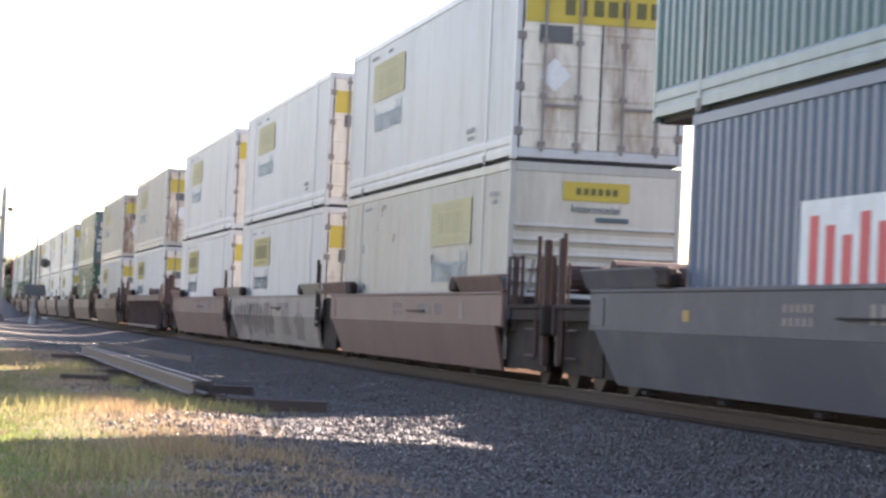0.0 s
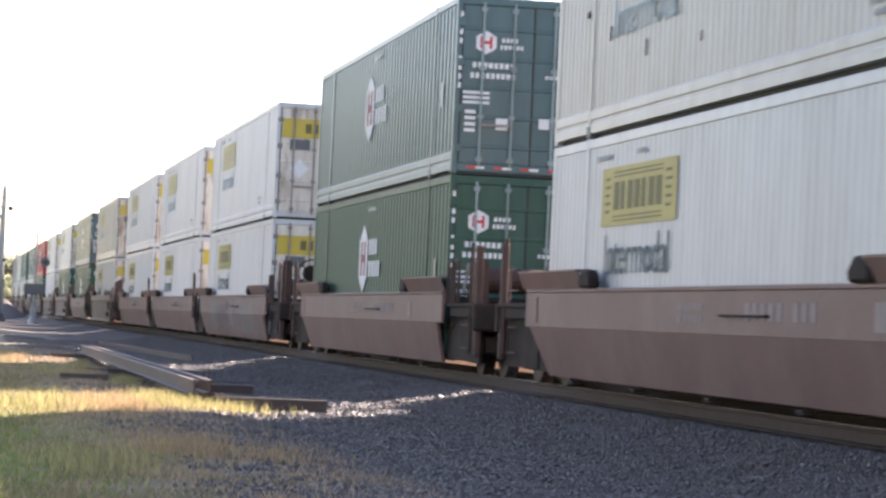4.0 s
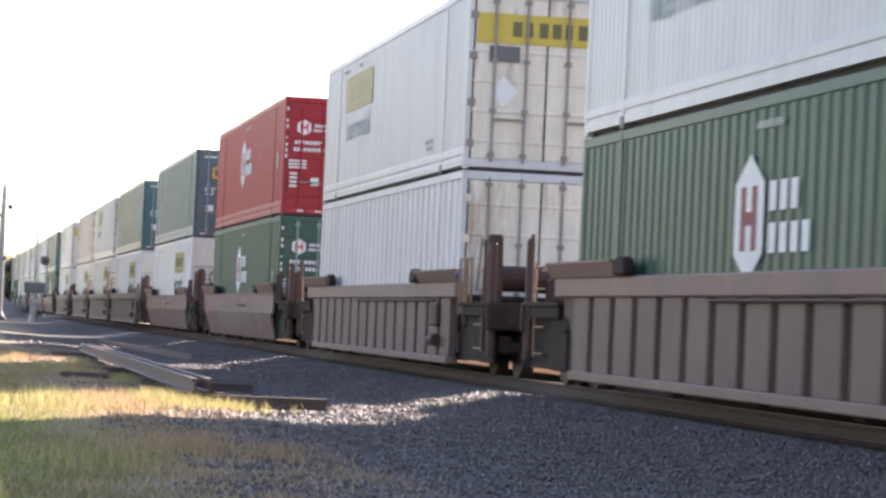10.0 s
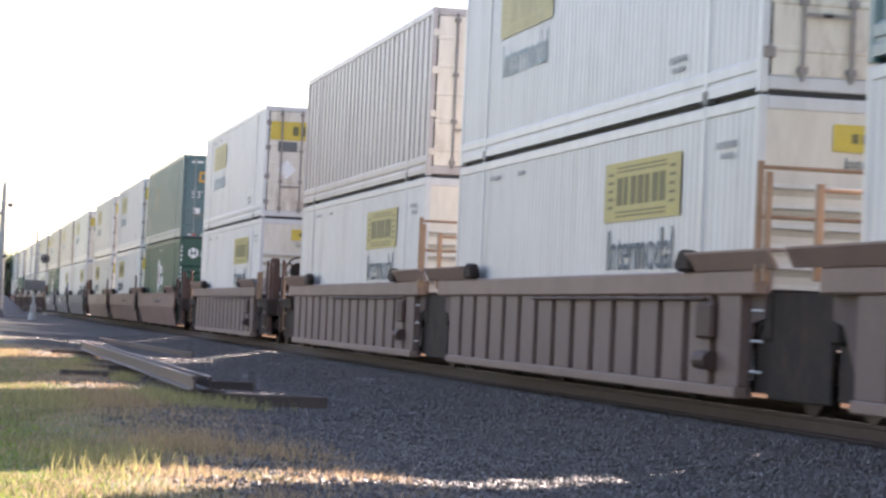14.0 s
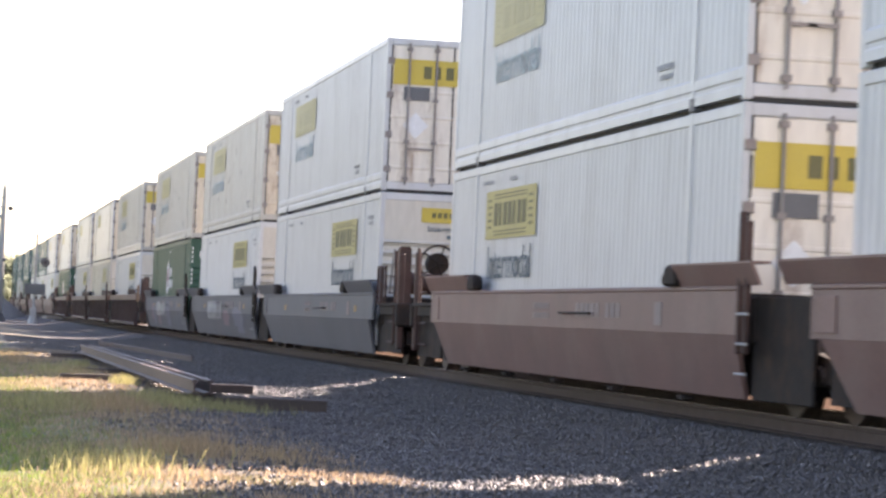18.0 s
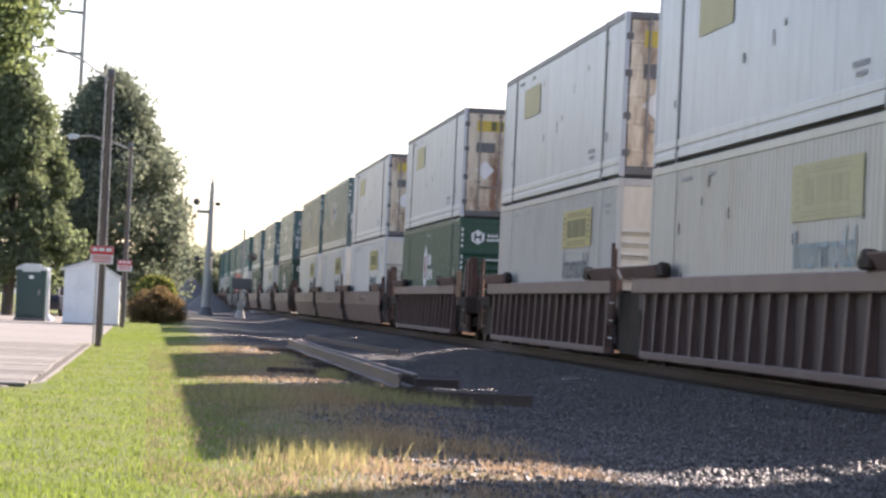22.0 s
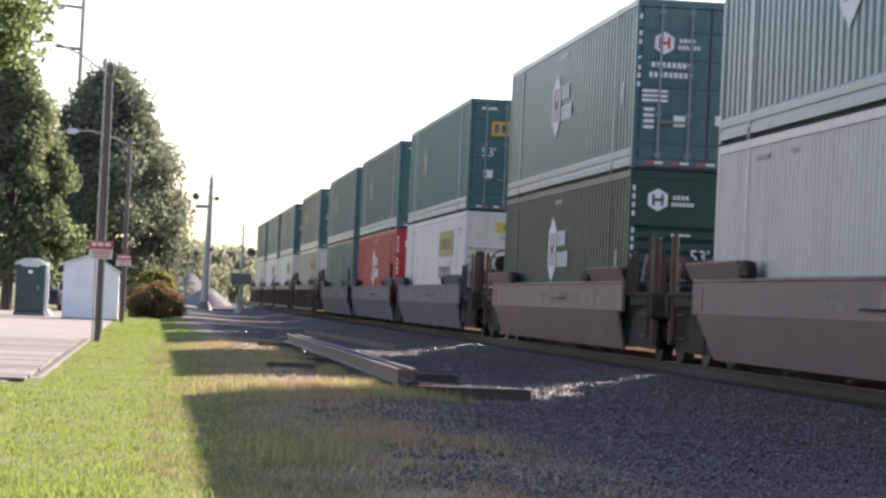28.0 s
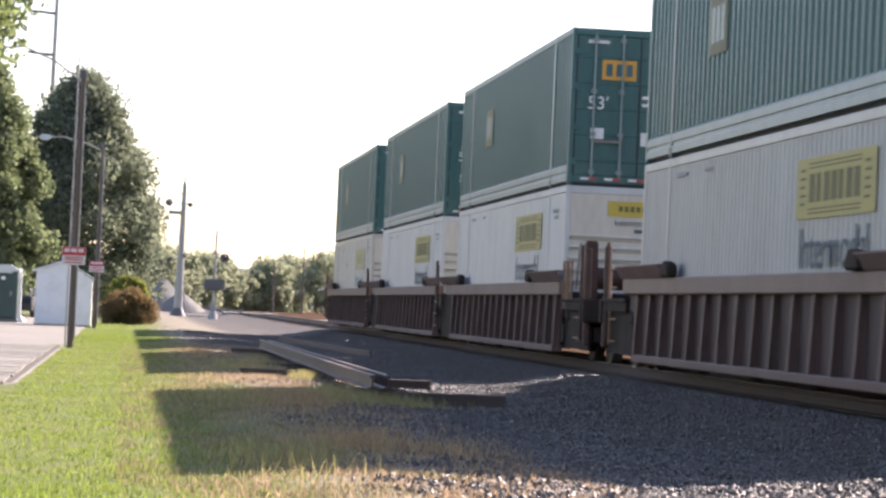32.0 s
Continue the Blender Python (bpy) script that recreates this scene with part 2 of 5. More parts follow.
LENSM = mat("dark signal lens", (0.03, 0.02, 0.02), rough=0.3, var=0.1)


def leaf_mat(name, col, trans, var=0.35, patch=None):
    """Leaves: colour by leaf, some light through."""
    m = bpy.data.materials.new(name)
    m.use_nodes = True
    N, L = m.node_tree.nodes, m.node_tree.links
    b = N["Principled BSDF"]
    b.inputs["Roughness"].default_value = 0.7
    b.inputs["Specular IOR Level"].default_value = 0.15
    geo = N.new("ShaderNodeNewGeometry")
    r = N.new("ShaderNodeMapRange")
    r.inputs["To Min"].default_value, r.inputs["To Max"].default_value = 1 - var, 1 + var
    L.new(geo.outputs["Random Per Island"], r.inputs["Value"])
    sc = N.new("ShaderNodeVectorMath")
    sc.operation = "SCALE"
    sc.inputs[0].default_value = col
    L.new(r.outputs[0], sc.inputs["Scale"])
    tone = sc.outputs[0]
    if patch:
        no = N.new("ShaderNodeTexNoise")
        no.inputs["Scale"].default_value, no.inputs["Detail"].default_value = 0.55, 6
        L.new(geo.outputs["Position"], no.inputs["Vector"])
        pr = N.new("ShaderNodeMapRange")
        pr.inputs["From Min"].default_value, pr.inputs["From Max"].default_value = 0.47, 0.66
        pr.inputs["To Max"].default_value = 0.65
        L.new(no.outputs["Fac"], pr.inputs["Value"])
        px = N.new("ShaderNodeMix")
        px.data_type = "RGBA"
        L.new(pr.outputs[0], px.inputs["Factor"])
        L.new(tone, px.inputs[6])
        px.inputs[7].default_value = (*patch, 1)
        tone = px.outputs[2]
    L.new(tone, b.inputs["Base Color"])
    tr = N.new("ShaderNodeBsdfTranslucent")
    sc2 = N.new("ShaderNodeVectorMath")
    sc2.operation = "SCALE"
    sc2.inputs[0].default_value = trans
    L.new(r.outputs[0], sc2.inputs["Scale"])
    L.new(sc2.outputs[0], tr.inputs["Color"])
    mix = N.new("ShaderNodeMixShader")
    mix.inputs[0].default_value = 0.45
    L.new(b.outputs[0], mix.inputs[1])
    L.new(tr.outputs[0], mix.inputs[2])
    L.new(mix.outputs[0], N["Material Output"].inputs["Surface"])
    return m


LEAFLIGHT = leaf_mat("bright green leaves", (0.145, 0.172, 0.105), (0.21, 0.262, 0.125))
LEAFNEAR = leaf_mat("yellowish green leaves", (0.16, 0.205, 0.10), (0.26, 0.325, 0.125), 0.45)
LEAFDARK = leaf_mat("dark green leaves", (0.15, 0.175, 0.13), (0.23, 0.27, 0.18))
# Distance haze is put into this paler leaf colour.
LEAFFAR = leaf_mat("far leaves with haze tint", (0.30, 0.33, 0.235), (0.39, 0.42, 0.28), 0.25)
LEAFBROWN = leaf_mat("reddish brown bush leaves", (0.155, 0.115, 0.06), (0.25, 0.175, 0.08))
LEAFTOP = leaf_mat("yellow-green shrub leaves", (0.15, 0.18, 0.05), (0.3, 0.32, 0.08))
GRASSM = leaf_mat("lawn grass blades", (0.13, 0.18, 0.046), (0.27, 0.36, 0.07), 0.35, (0.26, 0.20, 0.10))
WEEDM = leaf_mat("dull weed leaves", (0.185, 0.165, 0.105), (0.30, 0.265, 0.14), 0.35)
TUFTM = leaf_mat("yellow-green tuft blades", (0.25, 0.235, 0.12), (0.44, 0.40, 0.17), 0.35)
RUSTGRASS = leaf_mat("orange-tan dry grass blades", (0.32, 0.24, 0.145), (0.46, 0.325, 0.18), 0.35)
DRYM = leaf_mat("dry grass blades", (0.29, 0.23, 0.165), (0.47, 0.34, 0.21), 0.35)


# ---- mesh helpers ----
def link(name, me, material, parent=None, label=""):
    ob = new(name, me)
    if material and not me.materials:
        me.materials.append(material)
    if parent:
        ob.parent = parent
    if label:
        ob["label"] = label
    if name.endswith("print"):
        ob["kind"] = "stuff"
    return ob


def part(name, bm, material, parent, label=""):
    me = bpy.data.meshes.new(name)
    bm.normal_update()
    bm.to_mesh(me)
    bm.free()
    return link(name, me, material, parent, label)


def box(bm, x0, x1, y0, y1, z0, z1):
    v = [bm.verts.new((x, y, z)) for z in (z0, z1) for x, y in ((x0, y0), (x1, y0), (x1, y1), (x0, y1))]
    for f in ((3, 2, 1, 0), (4, 5, 6, 7), (0, 1, 5, 4), (1, 2, 6, 5), (2, 3, 7, 6), (3, 0, 4, 7)):
        bm.faces.new([v[i] for i in f])
    return v


def bev(bm, w=0.01):
    bmesh.ops.bevel(bm, geom=list(bm.edges), offset=w, segments=1, affect="EDGES")
    return bm


def bx(*a, b=0.0):
    bm = bmesh.new()
    box(bm, *a)
    return bev(bm, b) if b else bm


def tube(bm, p, q, r0, r1=None, seg=10):
    """A round bar from p to q."""
    p, q = Vector(p), Vector(q)
    r1 = r0 if r1 is None else r1
    rot = (q - p).to_track_quat("Z", "Y").to_matrix()
    rings = []
    for c, r in ((p, r0), (q, r1)):
        rings.append([bm.verts.new(c + rot @ Vector((r * math.cos(a), r * math.sin(a), 0))) for a in (2 * math.pi * k / seg for k in range(seg))])
    for k in range(seg):
        bm.faces.new((rings[0][k], rings[0][(k + 1) % seg], rings[1][(k + 1) % seg], rings[1][k]))
    bm.faces.new(rings[0][::-1])
    bm.faces.new(rings[1])
    return bm


def bar(p, q, r0, r1=None, seg=10):
    return tube(bmesh.new(), p, q, r0, r1, seg)


def prism(outline, axis, a, b):
    """An outline of (u, v) pairs pushed from a to b along an axis; u, v are the other two axes in x, y, z order."""
    bm = bmesh.new()

    def at(u, v, w):
        return {"x": (w, u, v), "y": (u, w, v), "z": (u, v, w)}[axis]
    lo = [bm.verts.new(at(u, v, a)) for u, v in outline]
    hi = [bm.verts.new(at(u, v, b)) for u, v in outline]
    n = len(outline)
    for k in range(n):
        bm.faces.new((lo[k], lo[(k + 1) % n], hi[(k + 1) % n], hi[k]))
    bm.faces.new(lo[::-1])
    bm.faces.new(hi)
    bmesh.ops.recalc_face_normals(bm, faces=bm.faces)
    return bm


def words(text, size, material, parent, m, name="lettering", label=""):
    """Flat raised lettering from the built-in font, as a mesh."""
    cu = bpy.data.curves.new(name, "FONT")
    cu.body, cu.size, cu.extrude = text, size, 0.002
    cu.align_x, cu.align_y = "CENTER", "CENTER"
    tmp = bpy.data.objects.new(name, cu)
    scene.collection.objects.link(tmp)
    dg = bpy.context.evaluated_depsgraph_get()
    me = bpy.data.meshes.new_from_object(tmp.evaluated_get(dg))
    bpy.data.objects.remove(tmp)
    me.transform(m)
    me.materials.clear()
    return link(name, me, material, parent, label)


# ---- containers ----
CL, CW, CH = 16.15, 2.59, 2.9
HW = CW / 2


def ribbed_sheet(side, pitch, rib, depth, y0, y1, z0, z1, edge=0.05):
    """One corrugated side wall: upright ribs pressed into the sheet."""
    x_out = side * (HW - 0.012)
    pts = [(y0, 0.0)]
    n = max(1, int((y1 - y0) / pitch))
    p = (y1 - y0) / n
    for k in range(n):
        c = y0 + (k + 0.5) * p
        for dy, d in ((-rib / 2 - edge / 2, 0.0), (-rib / 2 + edge / 2, depth), (rib / 2 - edge / 2, depth), (rib / 2 + edge / 2, 0.0)):
            pts.append((c + dy, d))
    pts.append((y1, 0.0))
    vs, fs = [], []
    for y, d in pts:
        vs += [(x_out - side * d, y, z0), (x_out - side * d, y, z1)]
    for k in range(len(pts) - 1):
        a = 2 * k
        fs.append((a, a + 2, a + 3, a + 1) if side > 0 else (a, a + 1, a + 3, a + 2))
    me = bpy.data.meshes.new("side_panel")
    me.from_pydata(vs, [], fs)
    return me


def on_side(y, z, off=0.004):
    """Lettering on the near long side: it reads from the far end to the close end."""
    return Matrix(((0, 0, -1, -HW - off), (-1, 0, 0, y), (0, 1, 0, z), (0, 0, 0, 1)))


def on_end(x, z, off=0.012):
    return Matrix(((1, 0, 0, x), (0, 0, -1, -off), (0, 1, 0, z), (0, 0, 0, 1)))


def flat_shape(name, outline, m, material, parent, thick=0.003, label=""):
    bm = prism(outline, "z", 0, thick)
    bm.transform(m)
    return part(name, bm, material, parent, label)


def rect(x0, x1, y0, y1):
    return [(x0, y0), (x1, y0), (x1, y1), (x0, y1)]


def container(style, end):
    """A 53-foot box; its base is centred on the close end, and it runs along +y."""
    paint = {"white": WHITE, "aged": OFFWHITE, "green": GREEN, "red": REDP, "teal": TEAL, "blue": BLUEP, "panel": PANELW, "greyrib": GREYP, "brownrib": BEIGE, "silver": SILVER, "pale": WHITE, "hubteal": HUBTEAL, "deepteal": DEEPTEAL, "darkgreen": DARKGREEN}[style]
    frame_m = {"panel": DARKFRAME, "pale": WHITE, "white": WHITE, "aged": OFFWHITE}.get(style, paint)
    root = new("shipping_container")
    root.empty_display_size = 0.3
    post_m = TEALRAIL if style in ("teal", "hubteal", "deepteal") else frame_m
    corner_m = PANELW if style == "panel" else frame_m
    ribs = {"white": (0.22, 0.10, 0.015), "pale": (0.22, 0.10, 0.014), "aged": (0.22, 0.10, 0.016), "silver": (0.22, 0.11, 0.04), "green": (0.33, 0.15, 0.022), "darkgreen": (0.33, 0.15, 0.04), "hubteal": (0.33, 0.15, 0.028),
            "red": (0.33, 0.15, 0.026), "teal": (0.30, 0.15, 0.05), "deepteal": (0.30, 0.15, 0.055), "blue": (0.30, 0.14, 0.055), "greyrib": (0.52, 0.2, 0.10), "brownrib": (0.52, 0.2, 0.10), "panel": (1.22, 0.03, 0.006)}[style]
    part("body", bx(-HW + 0.06, HW - 0.06, 0.05 if end == "doors" else 0.088, CL - 0.03, 0.1, CH - 0.03), paint, root)
    for s in (-1, 1):
        link("side_panel", ribbed_sheet(s, *ribs, 0.12, CL - 0.12, 0.34, CH - 0.10), paint, root)
        sx = sorted((s * (HW - 0.09), s * HW))
        part("bottom_rail", prism([(s * (HW - 0.09), 0.05), (s * (HW + 0.004), 0.05), (s * (HW + 0.004), 0.15), (s * (HW - 0.012), 0.17), (s * (HW - 0.012), 0.21), (s * (HW + 0.002), 0.23), (s * (HW + 0.002), 0.33), (s * (HW - 0.03), 0.37), (s * (HW - 0.09), 0.37)], "y", 0.14, CL - 0.14), WHITE if style == "panel" else TEALRAIL if style in ("teal", "hubteal", "deepteal") else frame_m, root)
        part("top_rail", bx(*sx, 0.14, CL - 0.14, CH - 0.13, CH, b=0.012), frame_m, root)
        for y in (0.0, CL - 0.15):
            part("corner_post", bx(*sx, y, y + 0.15, 0.0, CH + 0.004, b=0.01), corner_m, root)
        for y in (1.92, CL - 2.06) if s < 0 and CL > 13 else ():
            part("casting", bx(-HW - 0.012, -HW + 0.12, y - 0.03, y + 0.17, -0.012, 0.15, b=0.012), DARKFRAME, root, "dark steel corner casting")
            sx2 = sorted((s * (HW - 0.07), s * (HW + 0.006)))
            part("stacking_post", bx(*sx2, y, y + 0.14, 0.0, CH + 0.01, b=0.008), post_m, root)
    part("roof", bx(-HW + 0.04, HW - 0.04, 0.08, CL - 0.08, CH - 0.05, CH - 0.015), paint, root)
    part("floor_frame", bx(-HW + 0.1, HW - 0.1, 0.02, CL - 0.02, -0.015, 0.105), BLACK, root)
    part("end_sill", bx(-HW + 0.09, HW - 0.09, 0.0, 0.12, 0.03, 0.17, b=0.01), frame_m, root)
    part("end_header", bx(-HW + 0.09, HW - 0.09, 0.0, 0.12, CH - 0.14, CH - 0.002, b=0.01), frame_m, root)
    if end == "doors":
        dm = {"pale": DOORWHITE, "white": DOORWHITE, "aged": RUSTDOOR, "panel": RUSTDOOR, "silver": DOORWHITE, "greyrib": DOORWHITE, "brownrib": DOORWHITE}.get(style, paint)
        for s in (-1, 1):
            x0, x1 = sorted((s * 0.012, s * (HW - 0.1)))
            prof = [(0.05, 0.18), (0.016, 0.18)]
            for k in range(5):
                z = 0.42 + k * 0.48
                prof += [(0.016, z), (0.003, z + 0.012), (0.003, z + 0.05), (0.016, z + 0.062)]
            prof += [(0.016, CH - 0.15), (0.05, CH - 0.15)]
            bm = prism(prof, "x", x0, x1)
            door = part("door", bm, dm, root)
            for rx in (0.34, 0.86):
                bm = bar((s * rx, -0.03, 0.12), (s * rx, -0.03, CH - 0.1), 0.022, seg=8)
                for z in (0.2, 0.9, 1.7, CH - 0.25):
                    box(bm, s * rx - 0.05, s * rx + 0.05, -0.05, 0.016, z, z + 0.07)
                rod = part("lock_rod", bm, ZINC if style not in ("teal", "red", "green", "hubteal", "deepteal", "darkgreen") else TEALRAIL if style != "red" else paint, door)
                part("handle", bx(s * rx - 0.02, s * rx + 0.3 * s * (1 if rx < 0.5 else -1) + 0.02, -0.06, -0.035, 0.78, 0.82) if s > 0 else bx(s * rx + 0.3 * s * (1 if rx < 0.5 else -1) - 0.02, s * rx + 0.02, -0.06, -0.035, 0.78, 0.82) if rx < 0.5 else bx(s * rx - 0.02, s * rx + 0.3, -0.06, -0.035, 0.78, 0.82), ZINC, door)
            for z in (0.35, 1.0, 1.75, 2.4):
                a, b = sorted((s * (HW - 0.15), s * (HW - 0.02)))
                part("hinge", bx(a, b, -0.018, 0.016, z, z + 0.12, b=0.008), ZINC if style in ("white", "aged", "pale") else DARKFRAME if style == "panel" else dm, root)
        for gx in (-HW + 0.1, 0.0, HW - 0.1):
            part("gasket", bx(gx - 0.014, gx + 0.014, 0.006, 0.03, 0.17, CH - 0.14), BLACK, root)
    else:
        prof = [(0.09, 0.17), (0.012, 0.17)]
        for k in range(9):
            z = 0.30 + k * 0.205
            prof += [(0.012, z - 0.06), (-0.02, z), (0.075, z), (0.075, z + 0.02), (-0.012, z + 0.02), (0.012, z + 0.07)]
        prof += [(0.012, CH - 0.14), (0.09, CH - 0.14)]
        bm = prism(prof, "x", -HW + 0.09, HW - 0.09)
        part("end_wall", bm, NOSEW if style in ("white", "aged", "silver") else paint, root)
    decals(root, style, end)
    return root


def strokes(bm, x0, x1, z0, z1, k):
    """A plain upright bar in place of a large letter."""
    box(bm, x0, x1 - (0.25 * (x1 - x0) if k % 3 == 1 else 0), z0, z1, 0, 0.004)


def small_row(bm, x0, x1, z0, z1, n):
    """A line of small print as plain bars."""
    p = (x1 - x0) / n
    for k in range(n):
        box(bm, x0 + k * p, x0 + (k + 0.68) * p, z0, z1, 0, 0.004)


def decals(root, style, end):
    yl = CL - 4.6 if end == "doors" else 4.6          # the badge sits towards the box's nose
    if style in ("white", "pale", "aged", "silver", "panel"):
        ym = FADEDYEL if style in ("aged", "panel", "pale") else BADGE
        h = 0.32 if style == "panel" else 0.36
        w = 1.75 if style != "panel" else 1.2
        flat_shape("badge", rect(-w, w, -h, h), on_side(yl, 2.12, 0.002), FADEDYEL if style == "panel" else ym, root, label="yellow badge panel")
        if style != "panel":
            bm = bmesh.new()
            for k in range(7):
                a = -1.12 + k * 0.33
                strokes(bm, a, a + 0.25, -0.17, 0.17, k)
            for c in (0.24, 0.29, -0.25, -0.30):
                box(bm, -1.15, 1.15, c - 0.009, c + 0.009, 0.0, 0.004)
            for k in range(5):
                for a in (-1.55, 1.3):
                    box(bm, a, a + 0.22 + 0.03 * (k % 2), -0.2 + k * 0.1, -0.165 + k * 0.1, 0.0, 0.004)
            bm.transform(on_side(yl, 2.12, 0.006))
            part("badge_print", bm, DECALDARK if style not in ("aged", "pale") else FADEDBAR, root)
            words("Intermodal", 0.70, TEXTBLUE if style not in ("aged", "pale") else PALEBLUE, root, on_side(yl, 1.38, 0.006), "lettering", "faded blue word on the side")
        bm = bmesh.new()
        small_row(bm, -0.36, 0.36, -0.035, 0.035, 9)
        small_row(bm, -0.2, 0.3, -0.15, -0.09, 6)
        bm.transform(on_side(1.1, 2.45, 0.003) if end == "nose" else on_side(3.2, 0.6, 0.003))
        part("number_print", bm, FADEDTEXT, root)
        bm = bmesh.new()
        small_row(bm, -0.4, 0.4, -0.03, 0.03, 10)
        small_row(bm, 1.6, 2.1, -0.03, 0.03, 6)
        bm.transform(on_side(CL - 2.9, 2.62, 0.003))
        part("small_print", bm, FADEDTEXT, root)
        if end == "doors":
            if style == "panel":
                z0, z1, a, b = 2.28, 2.56, -0.95, 1.05
            else:
                z0, z1, a, b = 2.02, 2.5, -1.16, 1.12
            flat_shape("door_band", rect(a, b, z0, z1), on_end(0, 0, 0.0), YELLOW, root, label="yellow band across the doors")
            bm = bmesh.new()
            zm = (z0 + z1) / 2
            for k in range(7):
                x = -0.58 + k * 0.215
                strokes(bm, x, x + 0.15, zm - 0.12, zm + 0.12, k)
            bm.transform(on_end(0, 0, 0.004))
            part("band_print", bm, DECALDARK, root)
            flat_shape("notice", rect(-0.95, -0.45, 1.72, 1.98), on_end(0, 0, 0.0), DARKFRAME, root, label="dark notice plate")
            flat_shape("placard", [(-0.7, 1.0), (-0.45, 1.25), (-0.7, 1.5), (-0.95, 1.25)], on_end(0, 0, 0.0), DECALWHITE, root)
        else:
            flat_shape("nose_badge", rect(-0.5, 0.5, 2.36, 2.64), on_end(0, 0, 0.004), YELLOW, root, label="small yellow badge")
            bm = bmesh.new()
            for k in range(6):
                box(bm, -0.3 + k * 0.11, -0.23 + k * 0.11, 2.45, 2.55, 0, 0.005)
            bm.transform(on_end(0, 0, 0.008))
            part("badge_print", bm, DECALDARK, root)
            words("Intermodal", 0.17, TEXTBLUE, root, on_end(0, 2.24, 0.010))
            flat_shape("number_print", rect(0.0, 0.5, 2.06, 2.13), on_end(0, 0, 0.014), TEXTBLUE, root)
        if style in ("panel", "aged"):
            rnd = random.Random(len(style) + len(end))
            bm = bmesh.new()
            for _ in range(9):
                a, c = rnd.uniform(-6.5, 6.5), rnd.uniform(0.6, 2.5)
                box(bm, a, a + rnd.uniform(0.05, 0.12), c, c + rnd.uniform(0.08, 0.22), 0, 0.003)
            bm.transform(on_side(CL / 2, 0, 0.001))
            part("scuff_print", bm, DARKFRAME if style == "panel" else RUSTYRAIL, root)
    elif style in ("green", "red", "hubteal", "darkgreen"):
        yl = CL - 7.2 if end == "doors" else 8.7
        flat_shape("emblem", [(0, 0.66), (-0.5, 0.36), (-0.5, -0.36), (0, -0.66), (0.5, -0.36), (0.5, 0.36)], on_side(yl, 1.66, 0.003), DECALWHITE, root, label="tall white hexagon emblem")
        bm = bmesh.new()
        for a, b, c, d in ((-0.28, -0.10, -0.33, 0.33), (0.10, 0.28, -0.33, 0.33), (-0.10, 0.10, -0.07, 0.07)):
            box(bm, a, b, c, d, 0, 0.003)
        bm.transform(on_side(yl, 1.66, 0.007))
        part("emblem_print", bm, HRED, root)
        bm = bmesh.new()
        small_row(bm, 0.68, 1.7, 0.06, 0.36, 3)
        small_row(bm, 0.68, 2.1, -0.36, -0.06, 4)
        bm.transform(on_side(yl, 1.66, 0.003))
        part("lettering_print", bm, DECALWHITE, root)
        bm = bmesh.new()
        small_row(bm, -0.45, 0.45, -0.04, 0.04, 9)
        bm.transform(on_side(CL / 2, 2.6, 0.002))
        part("small_print", bm, TEALRAIL, root)
        bm = bmesh.new()
        strokes(bm, -0.12, 0.12, -0.2, 0.2, 4)
        bm.transform(on_side(1.1, 1.35, 0.002))
        part("side_print", bm, TEALRAIL, root)
        hexa = [(0.195 * math.cos(math.pi * (k / 3 + 1 / 6)), 0.195 * math.sin(math.pi * (k / 3 + 1 / 6))) for k in range(6)]
        hz = 2.15 if end == "doors" else 2.4
        flat_shape("end_emblem", hexa, on_end(-0.81, hz, 0.018), DECALWHITE, root, label="white hexagon emblem")
        bm = bmesh.new()
        for a, b, c, d in ((-0.10, -0.055, -0.10, 0.10), (0.055, 0.10, -0.10, 0.10), (-0.055, 0.055, -0.025, 0.025)):
            box(bm, a, b, c, d, 0, 0.004)
        bm.transform(on_end(-0.81, hz, 0.022))
        part("emblem_print", bm, REDDECAL if end == "doors" else GREEN, root)
        bm = bmesh.new()
        small_row(bm, -0.55, -0.26, hz + 0.015, hz + 0.085, 4)
        small_row(bm, -0.57, -0.17, hz - 0.10, hz - 0.03, 6)
        if end == "doors":
            small_row(bm, -1.02, -0.3, 1.73, 1.82, 8)
            small_row(bm, -1.05, -0.28, 1.56, 1.65, 9)
            small_row(bm, 0.2, 0.85, 1.6, 1.66, 9)
            for z in (1.30, 1.22, 1.14):
                box(bm, -1.16, -0.72, z, z + 0.045, 0, 0.004)
            for z in (0.98, 0.88, 0.78, 0.68):
                box(bm, -1.12, -0.94, z, z + 0.055, 0, 0.004)
            box(bm, -0.6, -0.4, 0.73, 0.92, 0, 0.004)
            box(bm, 0.12, 0.3, 0.78, 0.95, 0, 0.004)
            ra, rb = bmesh.new(), bmesh.new()
            for k in range(5):
                a = -1.05 + k * 0.45
                box(ra, a, a + 0.15, 0.085, 0.125, 0, 0.004)
                box(rb, a + 0.15, a + 0.3, 0.085, 0.125, 0, 0.004)
            for q, qm in ((ra, REDDECAL), (rb, DECALWHITE)):
                q.transform(on_end(0, 0, 0.004))
                part("reflector_print", q, qm, root)
        else:
            small_row(bm, -0.56, -0.2, 1.79, 1.83, 7)
            words("53'", 0.30, DECALWHITE, root, on_end(-0.05, 1.45, 0.022), "size_lettering")
        bm.transform(on_end(0, 0, 0.018))
        part("end_print", bm, DECALWHITE, root)
        bm = bmesh.new()
        for k in range(9):
            if k != 4:
                box(bm, -1.25, -1.20, 2.55 - k * 0.145, 2.635 - k * 0.145, 0, 0.004)
        bm.transform(on_end(0, 0, 0.002))
